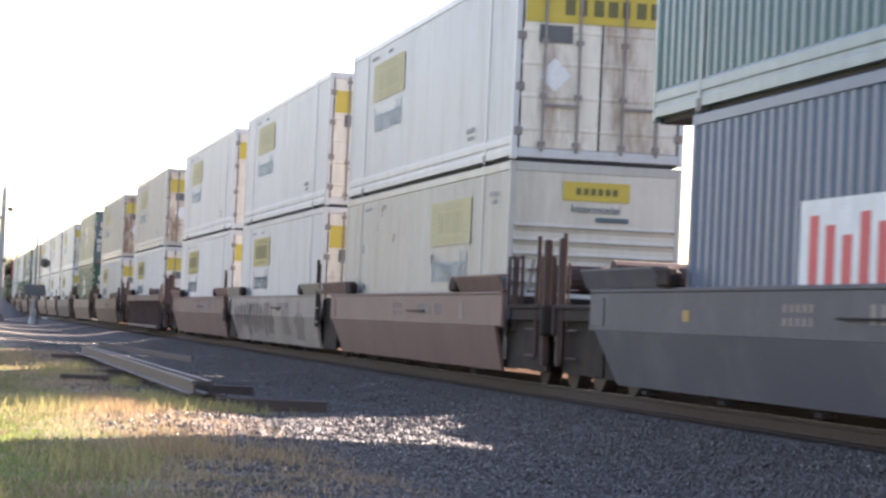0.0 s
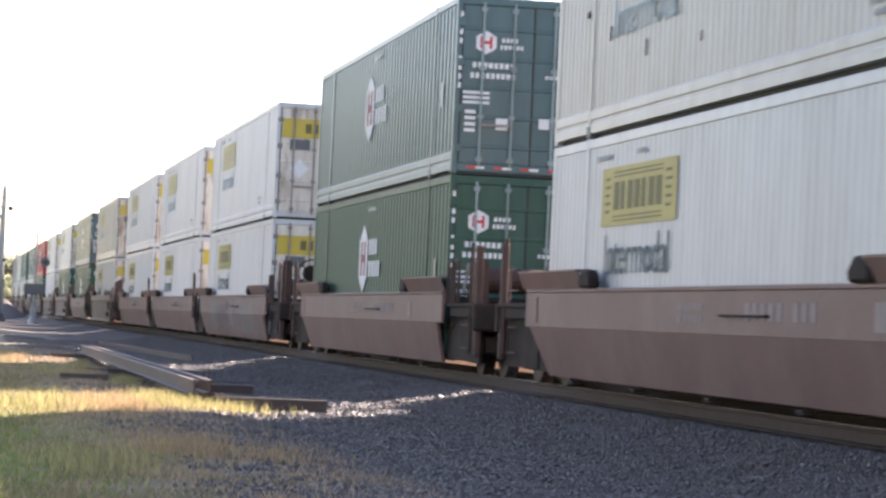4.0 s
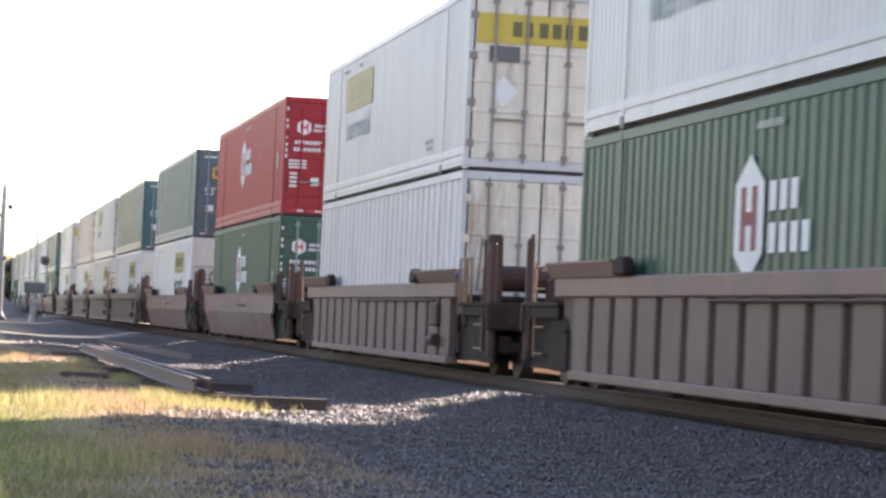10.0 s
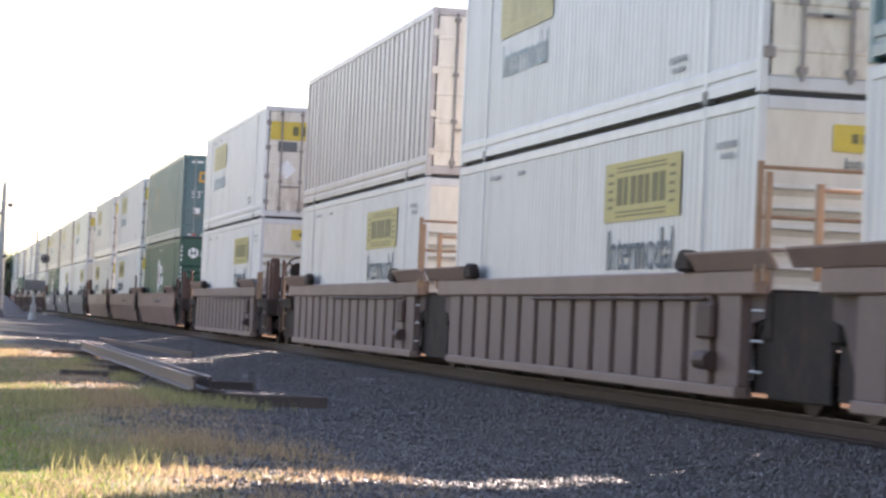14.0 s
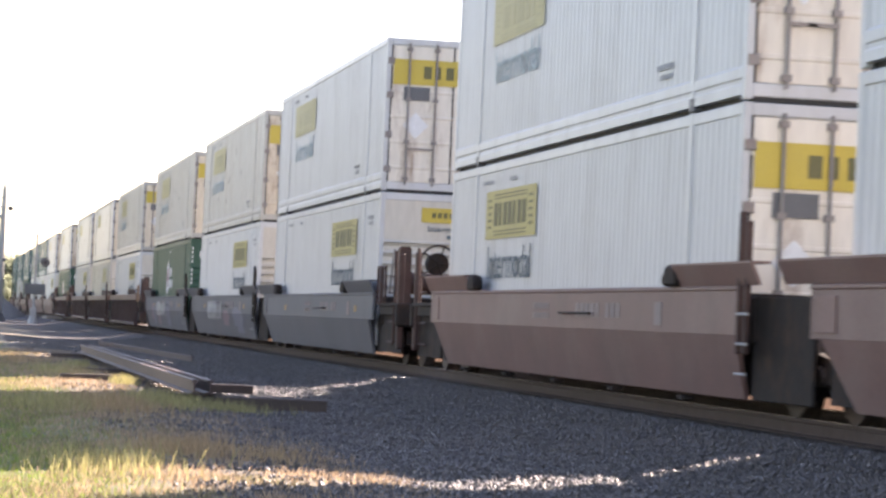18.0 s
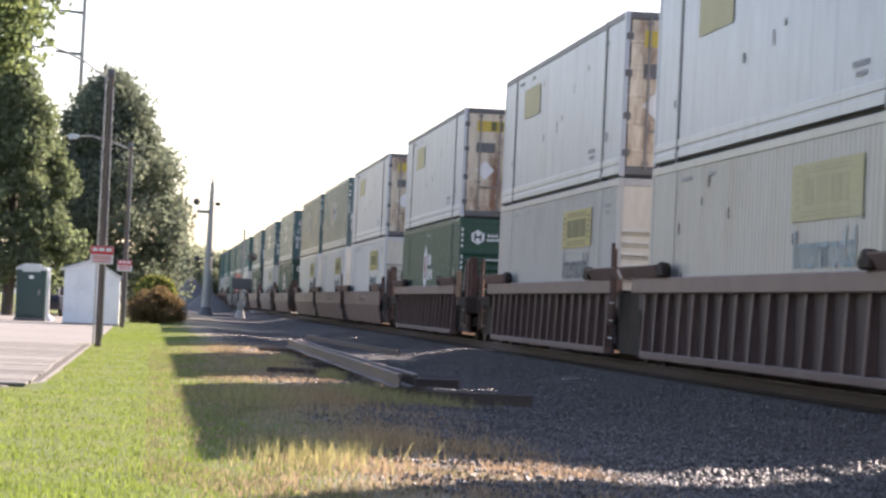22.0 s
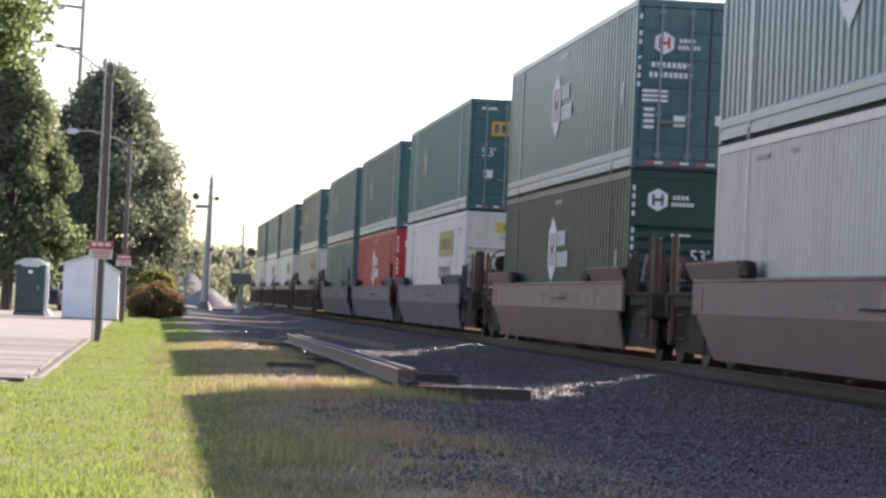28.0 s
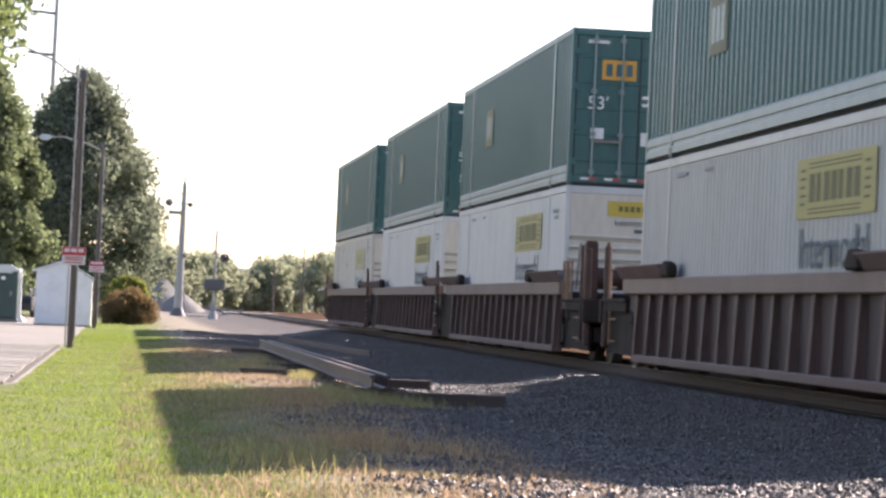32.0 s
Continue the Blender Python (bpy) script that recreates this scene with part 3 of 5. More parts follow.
        part("post_print", bm, DECALWHITE, root)
    elif style in ("teal", "deepteal"):
        flat_shape("emblem", rect(-0.55, 0.55, -0.42, 0.42), on_side(CL - 5.0 if end == "doors" else 6.0, 1.7, 0.0), FADEDORANGE, root, label="faded orange emblem")
        bm = bmesh.new()
        for a in (-0.4, -0.1, 0.2):
            box(bm, a, a + 0.16, -0.25, 0.25, 0, 0.004)
        bm.transform(on_side(CL - 5.0 if end == "doors" else 6.0, 1.7, 0.004))
        part("emblem_print", bm, TEAL, root)
        if end == "doors":
            flat_shape("end_emblem", rect(-0.72, -0.08, 1.95, 2.32), on_end(0, 0, 0.0), ORANGE, root, label="orange emblem on the door")
            bm = bmesh.new()
            for a in (-0.65, -0.46, -0.27):
                box(bm, a, a + 0.12, 2.02, 2.25, 0, 0.004)
            bm.transform(on_end(0, 0, 0.004))
            part("emblem_print", bm, TEAL, root)
            words("53'", 0.34, DECALWHITE, root, on_end(-0.78, 1.5, 0.03), "size_lettering")
            bm = bmesh.new()
            for a, b, c, d in ((0.05, 0.5, 1.62, 1.68), (0.05, 0.45, 1.48, 1.54), (-0.9, -0.65, 0.85, 1.05), (0.05, 0.3, 0.75, 1.0), (0.55, 1.0, 1.5, 1.6), (-1.0, -0.6, 2.62, 2.68)):
                box(bm, a, b, c, d, 0, 0.004)
            bm.transform(on_end(0, 0, 0.002))
            part("end_print", bm, DECALWHITE, root)
            ra, rb = bmesh.new(), bmesh.new()
            for k in range(5):
                a = -1.05 + k * 0.45
                box(ra, a, a + 0.15, 0.085, 0.125, 0, 0.004)
                box(rb, a + 0.15, a + 0.3, 0.085, 0.125, 0, 0.004)
            for q, qm in ((ra, DECALWHITE), (rb, REDDECAL)):
                q.transform(on_end(0, 0, 0.004))
                part("reflector_print", q, qm, root)
    elif style == "blue":
        flat_shape("name_panel", rect(-2.4, 2.4, -0.55, 0.55), on_side(5.8, 1.25, 0.002), DECALWHITE, root, label="white panel with red strokes")
        bm = bmesh.new()
        for k in range(9):
            a = -2.1 + k * 0.48
            box(bm, a, a + 0.26, -0.4, 0.4 - 0.1 * (k % 3), 0, 0.004)
        bm.transform(on_side(5.8, 1.25, 0.006))
        part("panel_print", bm, REDDECAL, root)


CONTAINER_LABELS = {
    ("white", "doors"): "white corrugated container with yellow badge and rear doors",
    ("white", "nose"): "white corrugated container with yellow badge and ribbed nose",
    ("pale", "doors"): "white corrugated container with faded badge and rear doors",
    ("aged", "doors"): "rust-stained white container with faded yellow badge and doors",
    ("aged", "nose"): "dull cream-white container with faded yellow badge, ribbed nose",
    ("silver", "nose"): "silvery white deep-ribbed container with yellow badge",
    ("silver", "doors"): "silvery white deep-ribbed container with yellow badge and doors",
    ("panel", "doors"): "smooth white panelled container with dark frame and doors",
    ("green", "doors"): "green corrugated container with white emblem and rear doors",
    ("green", "nose"): "green corrugated container with white hexagon on its nose",
    ("hubteal", "doors"): "blue-tinged green corrugated container with white emblem and doors",
    ("red", "doors"): "bright red corrugated container with white emblem and doors",
    ("red", "nose"): "bright red corrugated container with white emblem, ribbed nose",
    ("teal", "doors"): "dark blue-green corrugated container with orange emblem and doors",
    ("teal", "nose"): "dark green corrugated container with faded emblem, ribbed nose",
    ("darkgreen", "nose"): "dark green corrugated container with white hexagon on its nose",
    ("deepteal", "doors"): "deep green corrugated container with orange emblem and doors",
    ("deepteal", "nose"): "deep green corrugated container with faded emblem, ribbed nose",
    ("blue", "doors"): "short blue ribbed container with a white and red name panel",
    ("greyrib", "doors"): "pale grey container with wide-spaced ribs and beige doors",
    ("brownrib", "doors"): "pale grey deep-ribbed container with rust-streaked doors",
}

# ---- well cars ----
SIDE = 1.46          # half width over the side sheets


def merge(bm, other):
    me = bpy.data.meshes.new("tmp")
    other.to_mesh(me)
    other.free()
    bm.from_mesh(me)
    bpy.data.meshes.remove(me)
    return bm


def truck(parent, y):
    """A two-axle truck under a car's end."""
    t = part("truck", bx(-0.95, 0.95, y - 0.2, y + 0.2, 0.35, 0.72, b=0.03), UNDER, parent)
    part("brake_rigging", bx(-0.66, 0.66, y - 1.15, y + 1.15, 0.22, 0.6, b=0.05), UNDER, t)
    for s in (-1, 1):
        x0, x1 = sorted((s * 0.98, s * 1.16))
        part("side_frame", prism([(y - 1.15, 0.38), (y - 1.1, 0.62), (y - 0.4, 0.72), (y + 0.4, 0.72), (y + 1.1, 0.62), (y + 1.15, 0.38), (y + 0.6, 0.38), (y + 0.3, 0.2), (y - 0.3, 0.2), (y - 0.6, 0.38)], "x", x0, x1), UNDER, t)
        part("spring_nest", bx(*sorted((s * 0.95, s * 1.2)), y - 0.28, y + 0.28, 0.22, 0.6, b=0.04), UNDER, t)
        for dy in (-0.89, 0.89):
            x0, x1 = sorted((s * 0.68, s * 0.82))
            bm = bar((x0, y + dy, 0.455), (x1, y + dy, 0.455), 0.455, seg=28)
            tube(bm, (s * 0.65, y + dy, 0.455), (s * 0.69, y + dy, 0.455), 0.48, seg=28)
            tube(bm, (s * 0.82, y + dy, 0.455), (s * 1.2, y + dy, 0.455), 0.12, 0.1, seg=12)
            part("wheel", bm, WHEELST, t)
    return t


def guide_plate(s, o, y_end, y_in, z, lip, rake):
    """A plate that leans outwards over the chord, with a narrow shelf along its top."""
    bm = bmesh.new()
    foot, head, t = o + s * 0.012, o + s * 0.10, s * 0.03
    rows = [(y_end, y_in, z, foot), (y_end, y_in - rake, z + lip, head)]
    v = []
    for ya, yb, zz, x in rows:
        for xx in (x, x - t):
            v.append([bm.verts.new((xx, ya, zz)), bm.verts.new((xx, yb, zz))])
    f0, b0, f1, b1 = v
    for q in ((f0[0], f0[1], f1[1], f1[0]), (b0[0], b1[0], b1[1], b0[1]), (f0[0], b0[0], b0[1], f0[1]), (f1[0], f1[1], b1[1], b1[0]), (f0[0], f1[0], b1[0], b0[0]), (f0[1], b0[1], b1[1], f1[1])):
        bm.faces.new(q)
    bmesh.ops.recalc_face_normals(bm, faces=bm.faces)
    ya, yb = sorted((y_end, y_in - rake))
    box(bm, *sorted((o - s * 0.10, head + s * 0.004)), ya, yb, z + lip, z + lip + 0.025)
    return bm


def well_car(style, near_c, far_c, wheel):
    """One well: origin on the rail heads under the close end of its load. near_c, far_c: coupled end (else joined over a shared truck)."""
    paint = {"brown": WELLBROWN, "tan": WELLTAN, "grey": WELLGREY, "ash": WELLASH, "bone": WELLBONE, "rib": WELLRIB, "slot": SLOTTAN}[style]
    ribbed = style in ("rib", "slot")
    root = new("well_car")
    root.empty_display_size = 0.3
    y0, y1 = -0.6, CL + 0.6
    z_top, z_kink, z_bot = 1.26, 0.80, 0.16
    nt, nb, ft, fb = 0.45, 0.55, 0.3, 0.95          # how far the lower side is cut back at the close and the far end
    if not near_c and style not in ("rib", "slot"):
        nt, nb = 0.04, 0.12
    cut_b = 1.2
    for s in (-1, 1):
        o = s * SIDE
        if ribbed:
            a, b = sorted((s * (SIDE - 0.20), s * SIDE))
            part("top_chord", bx(a, b, y0, y1, z_top - 0.08, z_top + 0.17, b=0.02), WELLCHORD if style == "rib" else SLOTTAN, root)
            part("bottom_chord", bx(a, b, y0 + nb, y1 - fb, z_bot - 0.03, z_bot + 0.09, b=0.015), paint, root)
            a, b = sorted((s * (SIDE - 0.17), s * (SIDE - 0.14)))
            # Sheet behind the ribs; its darker colour holds the recess shade.
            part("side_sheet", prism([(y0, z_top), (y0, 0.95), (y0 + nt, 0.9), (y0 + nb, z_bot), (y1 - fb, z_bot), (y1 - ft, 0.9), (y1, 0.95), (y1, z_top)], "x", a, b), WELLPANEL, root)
            if s < 0:
                n, hw = (17, 0.055) if style == "rib" else (15, 0.40)
                a, b = -SIDE + 0.012, -SIDE + 0.155
                for k in range(n):
                    y = y0 + nb + hw + k * (y1 - y0 - nb - fb - 2 * hw) / (n - 1)
                    if style == "rib":
                        # tapered web, deeper at its foot, with a flange on its edge
                        bm = prism([(a + 0.02, z_bot + 0.085), (b, z_bot + 0.085), (b, z_top - 0.075), (a + 0.06, z_top - 0.075)], "y", y - 0.018, y + 0.018)
                        merge(bm, prism([(a, z_bot + 0.085), (a + 0.022, z_bot + 0.085), (a + 0.062, z_top - 0.075), (a + 0.04, z_top - 0.075)], "y", y - hw, y + hw))
                    else:
                        bm = bx(a + 0.03, b, y - hw, y + hw, z_bot + 0.085, z_top - 0.075, b=0.012)
                    part("rib", bm, WELLSLOT if style == "slot" else paint, root)
        else:
            t = 0.05
            a, b = sorted((o, o - s * t))
            part("upper_side", bx(a, b, y0, y1, z_kink, z_top, b=0.006), paint, root)
            bm = bmesh.new()
            quad = [(o, y0 + nt, z_kink), (o, y1 - ft, z_kink), (o - s * 0.15, y1 - fb, z_bot), (o - s * 0.15, y0 + nb, z_bot)]
            f = [bm.verts.new(p) for p in quad]
            g = [bm.verts.new((x - s * t, y, z)) for x, y, z in quad]
            bm.faces.new(f)
            bm.faces.new(g[::-1])
            for k in range(4):
                bm.faces.new((f[k], g[k], g[(k + 1) % 4], f[(k + 1) % 4]))
            bmesh.ops.recalc_face_normals(bm, faces=bm.faces)
            part("lower_side", bm, paint, root)
            a, b = sorted((s * (SIDE - 0.09), s * (SIDE + 0.015)))
            part("top_chord", bx(a, b, y0, y1, z_top - 0.003, z_top + 0.05, b=0.012), paint, root)
            part("gusset", bx(*sorted((o + s * 0.003, o + s * 0.014)), y1 - 0.75, y1 - 0.15, z_kink + 0.06, z_top - 0.06, b=0.004), paint, root)
        # Added dark plates: they fill the cut-back ends with near-black in place of shade.
        for ya, yb in ((y0 + 0.02, y0 + 1.1), (y1 - 1.4, y1 - 0.02)):
            part("end_shade_plate", bx(*sorted((o - s * 0.27, o - s * 0.22)), ya, yb, 0.2, z_kink + 0.1), UNDER, root)
        # flared guides that lead the load in at each end
        zt = z_top + (0.17 if ribbed else 0.05)
        gl, gh = (3.2 if near_c else 2.1), (3.4 if far_c else 2.6)
        for ya, yb, over, joined in ((y0, y0 + gl, -1, not near_c), (y1, y1 - gh, 1, not far_c)):
            e = ya + over * (0.75 if joined else 0.15)
            lip = 0.21 if not ribbed else 0.17
            bm = guide_plate(s, o, e, yb, zt, lip, over * (0.12 if over < 0 else -0.1))
            part("load_guide", bm, paint, root)
            if s > 0:
                continue
            yy = yb - over * 0.28
            part("guide_latch", bev(prism([(yy - 0.28, zt), (yy + 0.26, zt), (yy + 0.3, zt + 0.1), (yy + 0.12, zt + 0.24), (yy - 0.16, zt + 0.22), (yy - 0.28, zt + 0.12)], "x", o - 0.09, o + 0.06), 0.03), UNDER, root)
        for k in range(5) if s < 0 else ():
            y = y0 + 2.4 + k * (y1 - y0 - 4.8) / 4
            part("bracket", bx(*sorted((o - s * 0.24, o - s * 0.1)), y - 0.12, y + 0.12, z_bot - 0.08, z_bot - 0.03, b=0.01), UNDER, root)
    if not ribbed:
        bm = bmesh.new()
        for k in range(9):
            if k != 3:
                box(bm, -SIDE - 0.008, -SIDE - 0.003, 4.2 + k * 0.26, 4.36 + k * 0.26, 0.95, 1.13)
        for k in range(10):
            box(bm, -SIDE - 0.008, -SIDE - 0.003, 8.0 + (k % 5) * 0.2, 8.12 + (k % 5) * 0.2, 0.92 + (k // 5) * 0.13, 1.0 + (k // 5) * 0.13)
        part("mark_print", bm, MARK, root)
        part("tag_plate", bx(-SIDE - 0.009, -SIDE - 0.001, 2.3, 2.6, 0.88, 1.14), MARK, root)
        gz = 0.93 if style == "tan" else 1.0
        iron = bar((-SIDE - 0.05, 5.6, gz), (-SIDE - 0.05, 7.2, gz), 0.014, seg=6)
        for y in (5.62, 7.18):
            tube(iron, (-SIDE - 0.05, y, gz), (-SIDE + 0.01, y, gz), 0.014, seg=6)
        part("grab_iron", iron, UNDER, root)
        if style in ("grey", "ash"):
            for y in (1.4, 12.2):
                part("orange_mark", bx(-SIDE - 0.009, -SIDE - 0.001, y, y + 0.26, 0.94, 1.06), WORNORANGE, root)
    if style == "slot":
        part("valve_box", bx(-SIDE - 0.03, -SIDE + 0.06, y0 + 1.35, y0 + 1.95, 0.72, 1.1, b=0.03), GEAR, root)
        part("air_filter", bar((-SIDE - 0.02, y0 + 1.3, 0.5), (-SIDE - 0.02, y0 + 1.75, 0.5), 0.10, seg=12), GEAR, root)
        part("pipe", bar((-SIDE + 0.0, y0 + 1.7, 1.14), (-SIDE + 0.0, 9.5, 1.14), 0.022, seg=8), GEAR, root)
    part("well_floor", bx(-SIDE + 0.25, SIDE - 0.25, y0 + cut_b, y1 - cut_b, 0.22, 0.30), UNDER, root)
    for ya, sgn, coupled in ((y0, -1, near_c), (y1, 1, far_c)):
        # sloping end wall of the well, and the sill over the truck
        yi = ya - sgn * cut_b
        part("bulkhead", prism([(yi, 0.2), (ya - sgn * 0.2, 0.95), (ya - sgn * 0.2, 1.24), (ya - sgn * 0.3, 1.24), (ya - sgn * 0.3, 0.98), (yi - sgn * 0.1, 0.2)], "x", -SIDE + 0.2, SIDE - 0.2), UNDER, root)
        reach = 2.5 if coupled else 1.1
        part("centre_sill", bx(-0.5, 0.5, *sorted((ya - sgn * 0.2, ya + sgn * reach)), 0.62, 1.05, b=0.03), UNDER, root)
        part("bolster_beam", bx(-1.3, 1.3, *sorted((ya - sgn * 0.15, ya + sgn * 0.15)), 0.72, 1.22, b=0.03), UNDER, root)
        if coupled:
            part("platform", bx(-1.4, 1.4, *sorted((ya + sgn * 0.1, ya + sgn * 2.2)), 1.06, 1.12, b=0.01), UNDER, root)
            part("end_beam", bx(-1.4, 1.4, *sorted((ya + sgn * 2.2, ya + sgn * 2.4)), 0.7, 1.12, b=0.03), UNDER, root)
            part("coupler", bx(-0.14, 0.14, *sorted((ya + sgn * 2.4, ya + sgn * 3.2)), 0.74, 0.98, b=0.05), UNDER, root)
            for s in (-1, 1):
                x = s * 1.36
                part("corner_post", bx(*sorted((x, x - s * 0.10)), *sorted((ya + sgn * 2.16, ya + sgn * 2.3)), 0.3, 2.0 if s < 0 else 1.72, b=0.02), GEAR, root)
                part("grab_post", bar((x, ya + sgn * 1.9, 0.4), (x, ya + sgn * 1.9, 2.05), 0.03, seg=8), GEAR, root)
                rungs = bmesh.new()
                for z in (0.42, 0.78, 1.3, 1.6):
                    tube(rungs, (x - s * 0.02, ya + sgn * 1.12, z), (x - s * 0.02, ya + sgn * 1.7, z), 0.016, seg=6)
                tube(rungs, (x - s * 0.02, ya + sgn * 1.7, 0.36), (x - s * 0.02, ya + sgn * 1.7, 1.66), 0.018, seg=6)
                part("ladder", rungs, TANRAIL if ribbed else GEAR, root)["kind"] = "stuff"
                # Added near-black sheet: stands for the shade below the platform, closes off daylight.
                part("end_shade_skirt", bx(*sorted((s * 1.21, s * 1.26)), *sorted((ya + sgn * 0.02, ya + sgn * 2.2)), 0.22, 1.055), UNDER, root)
                part("step_side", bx(*sorted((x, x - s * 0.06)), *sorted((ya + sgn * 0.2, ya + sgn * 2.2)), 0.9, 1.12, b=0.01), UNDER, root)
            part("air_reservoir", bar((-1.0, ya + sgn * 0.75, 1.5), (0.5, ya + sgn * 0.75, 1.5), 0.2, seg=16), GEAR, root)
            part("brake_valve", bx(-0.3, 0.35, *sorted((ya + sgn * 1.3, ya + sgn * 1.8)), 1.12, 1.55, b=0.06), GEAR, root)
            part("hose", bar((-0.35, ya + sgn * 2.4, 0.8), (-0.3, ya + sgn * 3.1, 0.45), 0.03, seg=8), BLACK, root)
        else:
            if sgn < 0:
                post_m = TANRAIL if style == "slot" else UNDER if style in ("grey", "ash", "bone") else GEAR
                for s in (-1, 1):
                    for dy, h in ((0.12, 2.5), (0.42, 2.38)) if style == "slot" else ((0.12, 2.05), (0.36, 1.95)):
                        part("guard_post", bx(s * 1.47 - 0.03, s * 1.47 + 0.03, ya - dy - 0.035, ya - dy + 0.035, 1.3 if style == "slot" else 0.62, h, b=0.008), post_m, root)
                for z in (1.95, 2.44) if style == "slot" else ():
                    part("guard_rail", bar((-1.47, ya - 0.12, z), (1.47, ya - 0.12, z), 0.022, seg=8), post_m, root)
                steps = bmesh.new()
                for z in (0.42, 0.72, 1.02):
                    tube(steps, (-1.49, ya - 0.10, z), (-1.49, ya - 0.46, z), 0.016, seg=6)
                part("step_rungs", steps, GALV, root)
            elif style == "slot":
                for x in (-1.42, -0.5, 0.5):
                    part("guard_post", bx(x - 0.035, x + 0.035, ya + 0.16, ya + 0.23, 1.3, 2.2, b=0.008), TANRAIL, root)
                part("guard_rail", bar((-1.42, ya + 0.19, 2.14), (0.5, ya + 0.19, 2.14), 0.022, seg=8), TANRAIL, root)
            part("link_casting", bx(-0.35, 0.35, *sorted((ya + sgn * 0.2, ya + sgn * 1.3)), 1.05, 1.35, b=0.05), UNDER, root)
    if near_c:
        top = 2.15 if ribbed or wheel else 1.8
        stand = part("brake_stand", prism([(-1.26, 1.12), (-1.0, 1.12), (-1.02, top - 0.05), (-1.05, top), (-1.21, top), (-1.24, top - 0.05)], "y", y0 - 1.5, y0 - 1.3), GEAR, root)
        part("brake_chain", bar((-1.28, y0 - 1.2, top - 0.05), (-1.34, y0 - 1.15, 1.3), 0.025, seg=6), ZINC, stand)
        for ya, yb in ((-0.15, -0.5), (-0.7, -1.05)):
            hoop = bmesh.new()
            for p, q in (((ya, 1.1), (ya, 1.78)), ((ya, 1.78), (yb, 1.78)), ((yb, 1.78), (yb, 1.1))):
                tube(hoop, (-1.4, y0 + p[0], p[1]), (-1.4, y0 + q[0], q[1]), 0.024, seg=6)
            part("handrail", hoop, TANRAIL if ribbed else GEAR, root)
    if wheel and near_c:
        bm = bmesh.new()
        R, c = 0.33, (-0.55, y0 - 1.65, 1.86)
        ring = [(c[0] + R * math.cos(k * math.pi / 10), c[1], c[2] + R * math.sin(k * math.pi / 10)) for k in range(21)]
        for p, q in zip(ring, ring[1:]):
            tube(bm, p, q, 0.022, seg=6)
        for k in range(0, 20, 4):
            tube(bm, c, ring[k], 0.016, seg=6)
        part("brake_wheel", bm, UNDER, root)
        part("brake_housing", bar((c[0], c[1] + 0.02, c[2]), (c[0], c[1] + 0.3, c[2]), 0.2, seg=14), UNDER, root)
    if not near_c:
        # Added near-black sheet over the shared truck, for the dark between two cars.
        for s in (-1, 1):
            part("gap_shade_plate", bx(*sorted((s * 1.24, s * 1.28)), y0 - 1.95, y0 - 0.02, 0.16, 1.2, b=0.01), UNDER, root)
    truck(root, y0 - (1.05 if near_c else 0.95))
    if far_c:
        truck(root, y1 + 1.05)
    return root


WELL_LABELS = {"brown": "brown smooth-sided well car on steel wheels", "tan": "faded brown smooth-sided well car with worn paint",
               "grey": "blue-grey smooth-sided well car with orange marks",
               "bone": "bleached tan-grey smooth-sided well car with dark sprayed strokes",
               "ash": "faded ash-grey smooth-sided well car with orange marks", "rib": "brown rib-sided well car with open panels",
               "slot": "dusty tan-brown panel-sided well car with narrow dark slots"}

# ---- the train: place of each load's close end at 0 s, upper box, lower box, well ----
SPEED = 26.62
TRAIN_X = 9.32
RAIL_Z = 0.40
D, F = "doors", "nose"
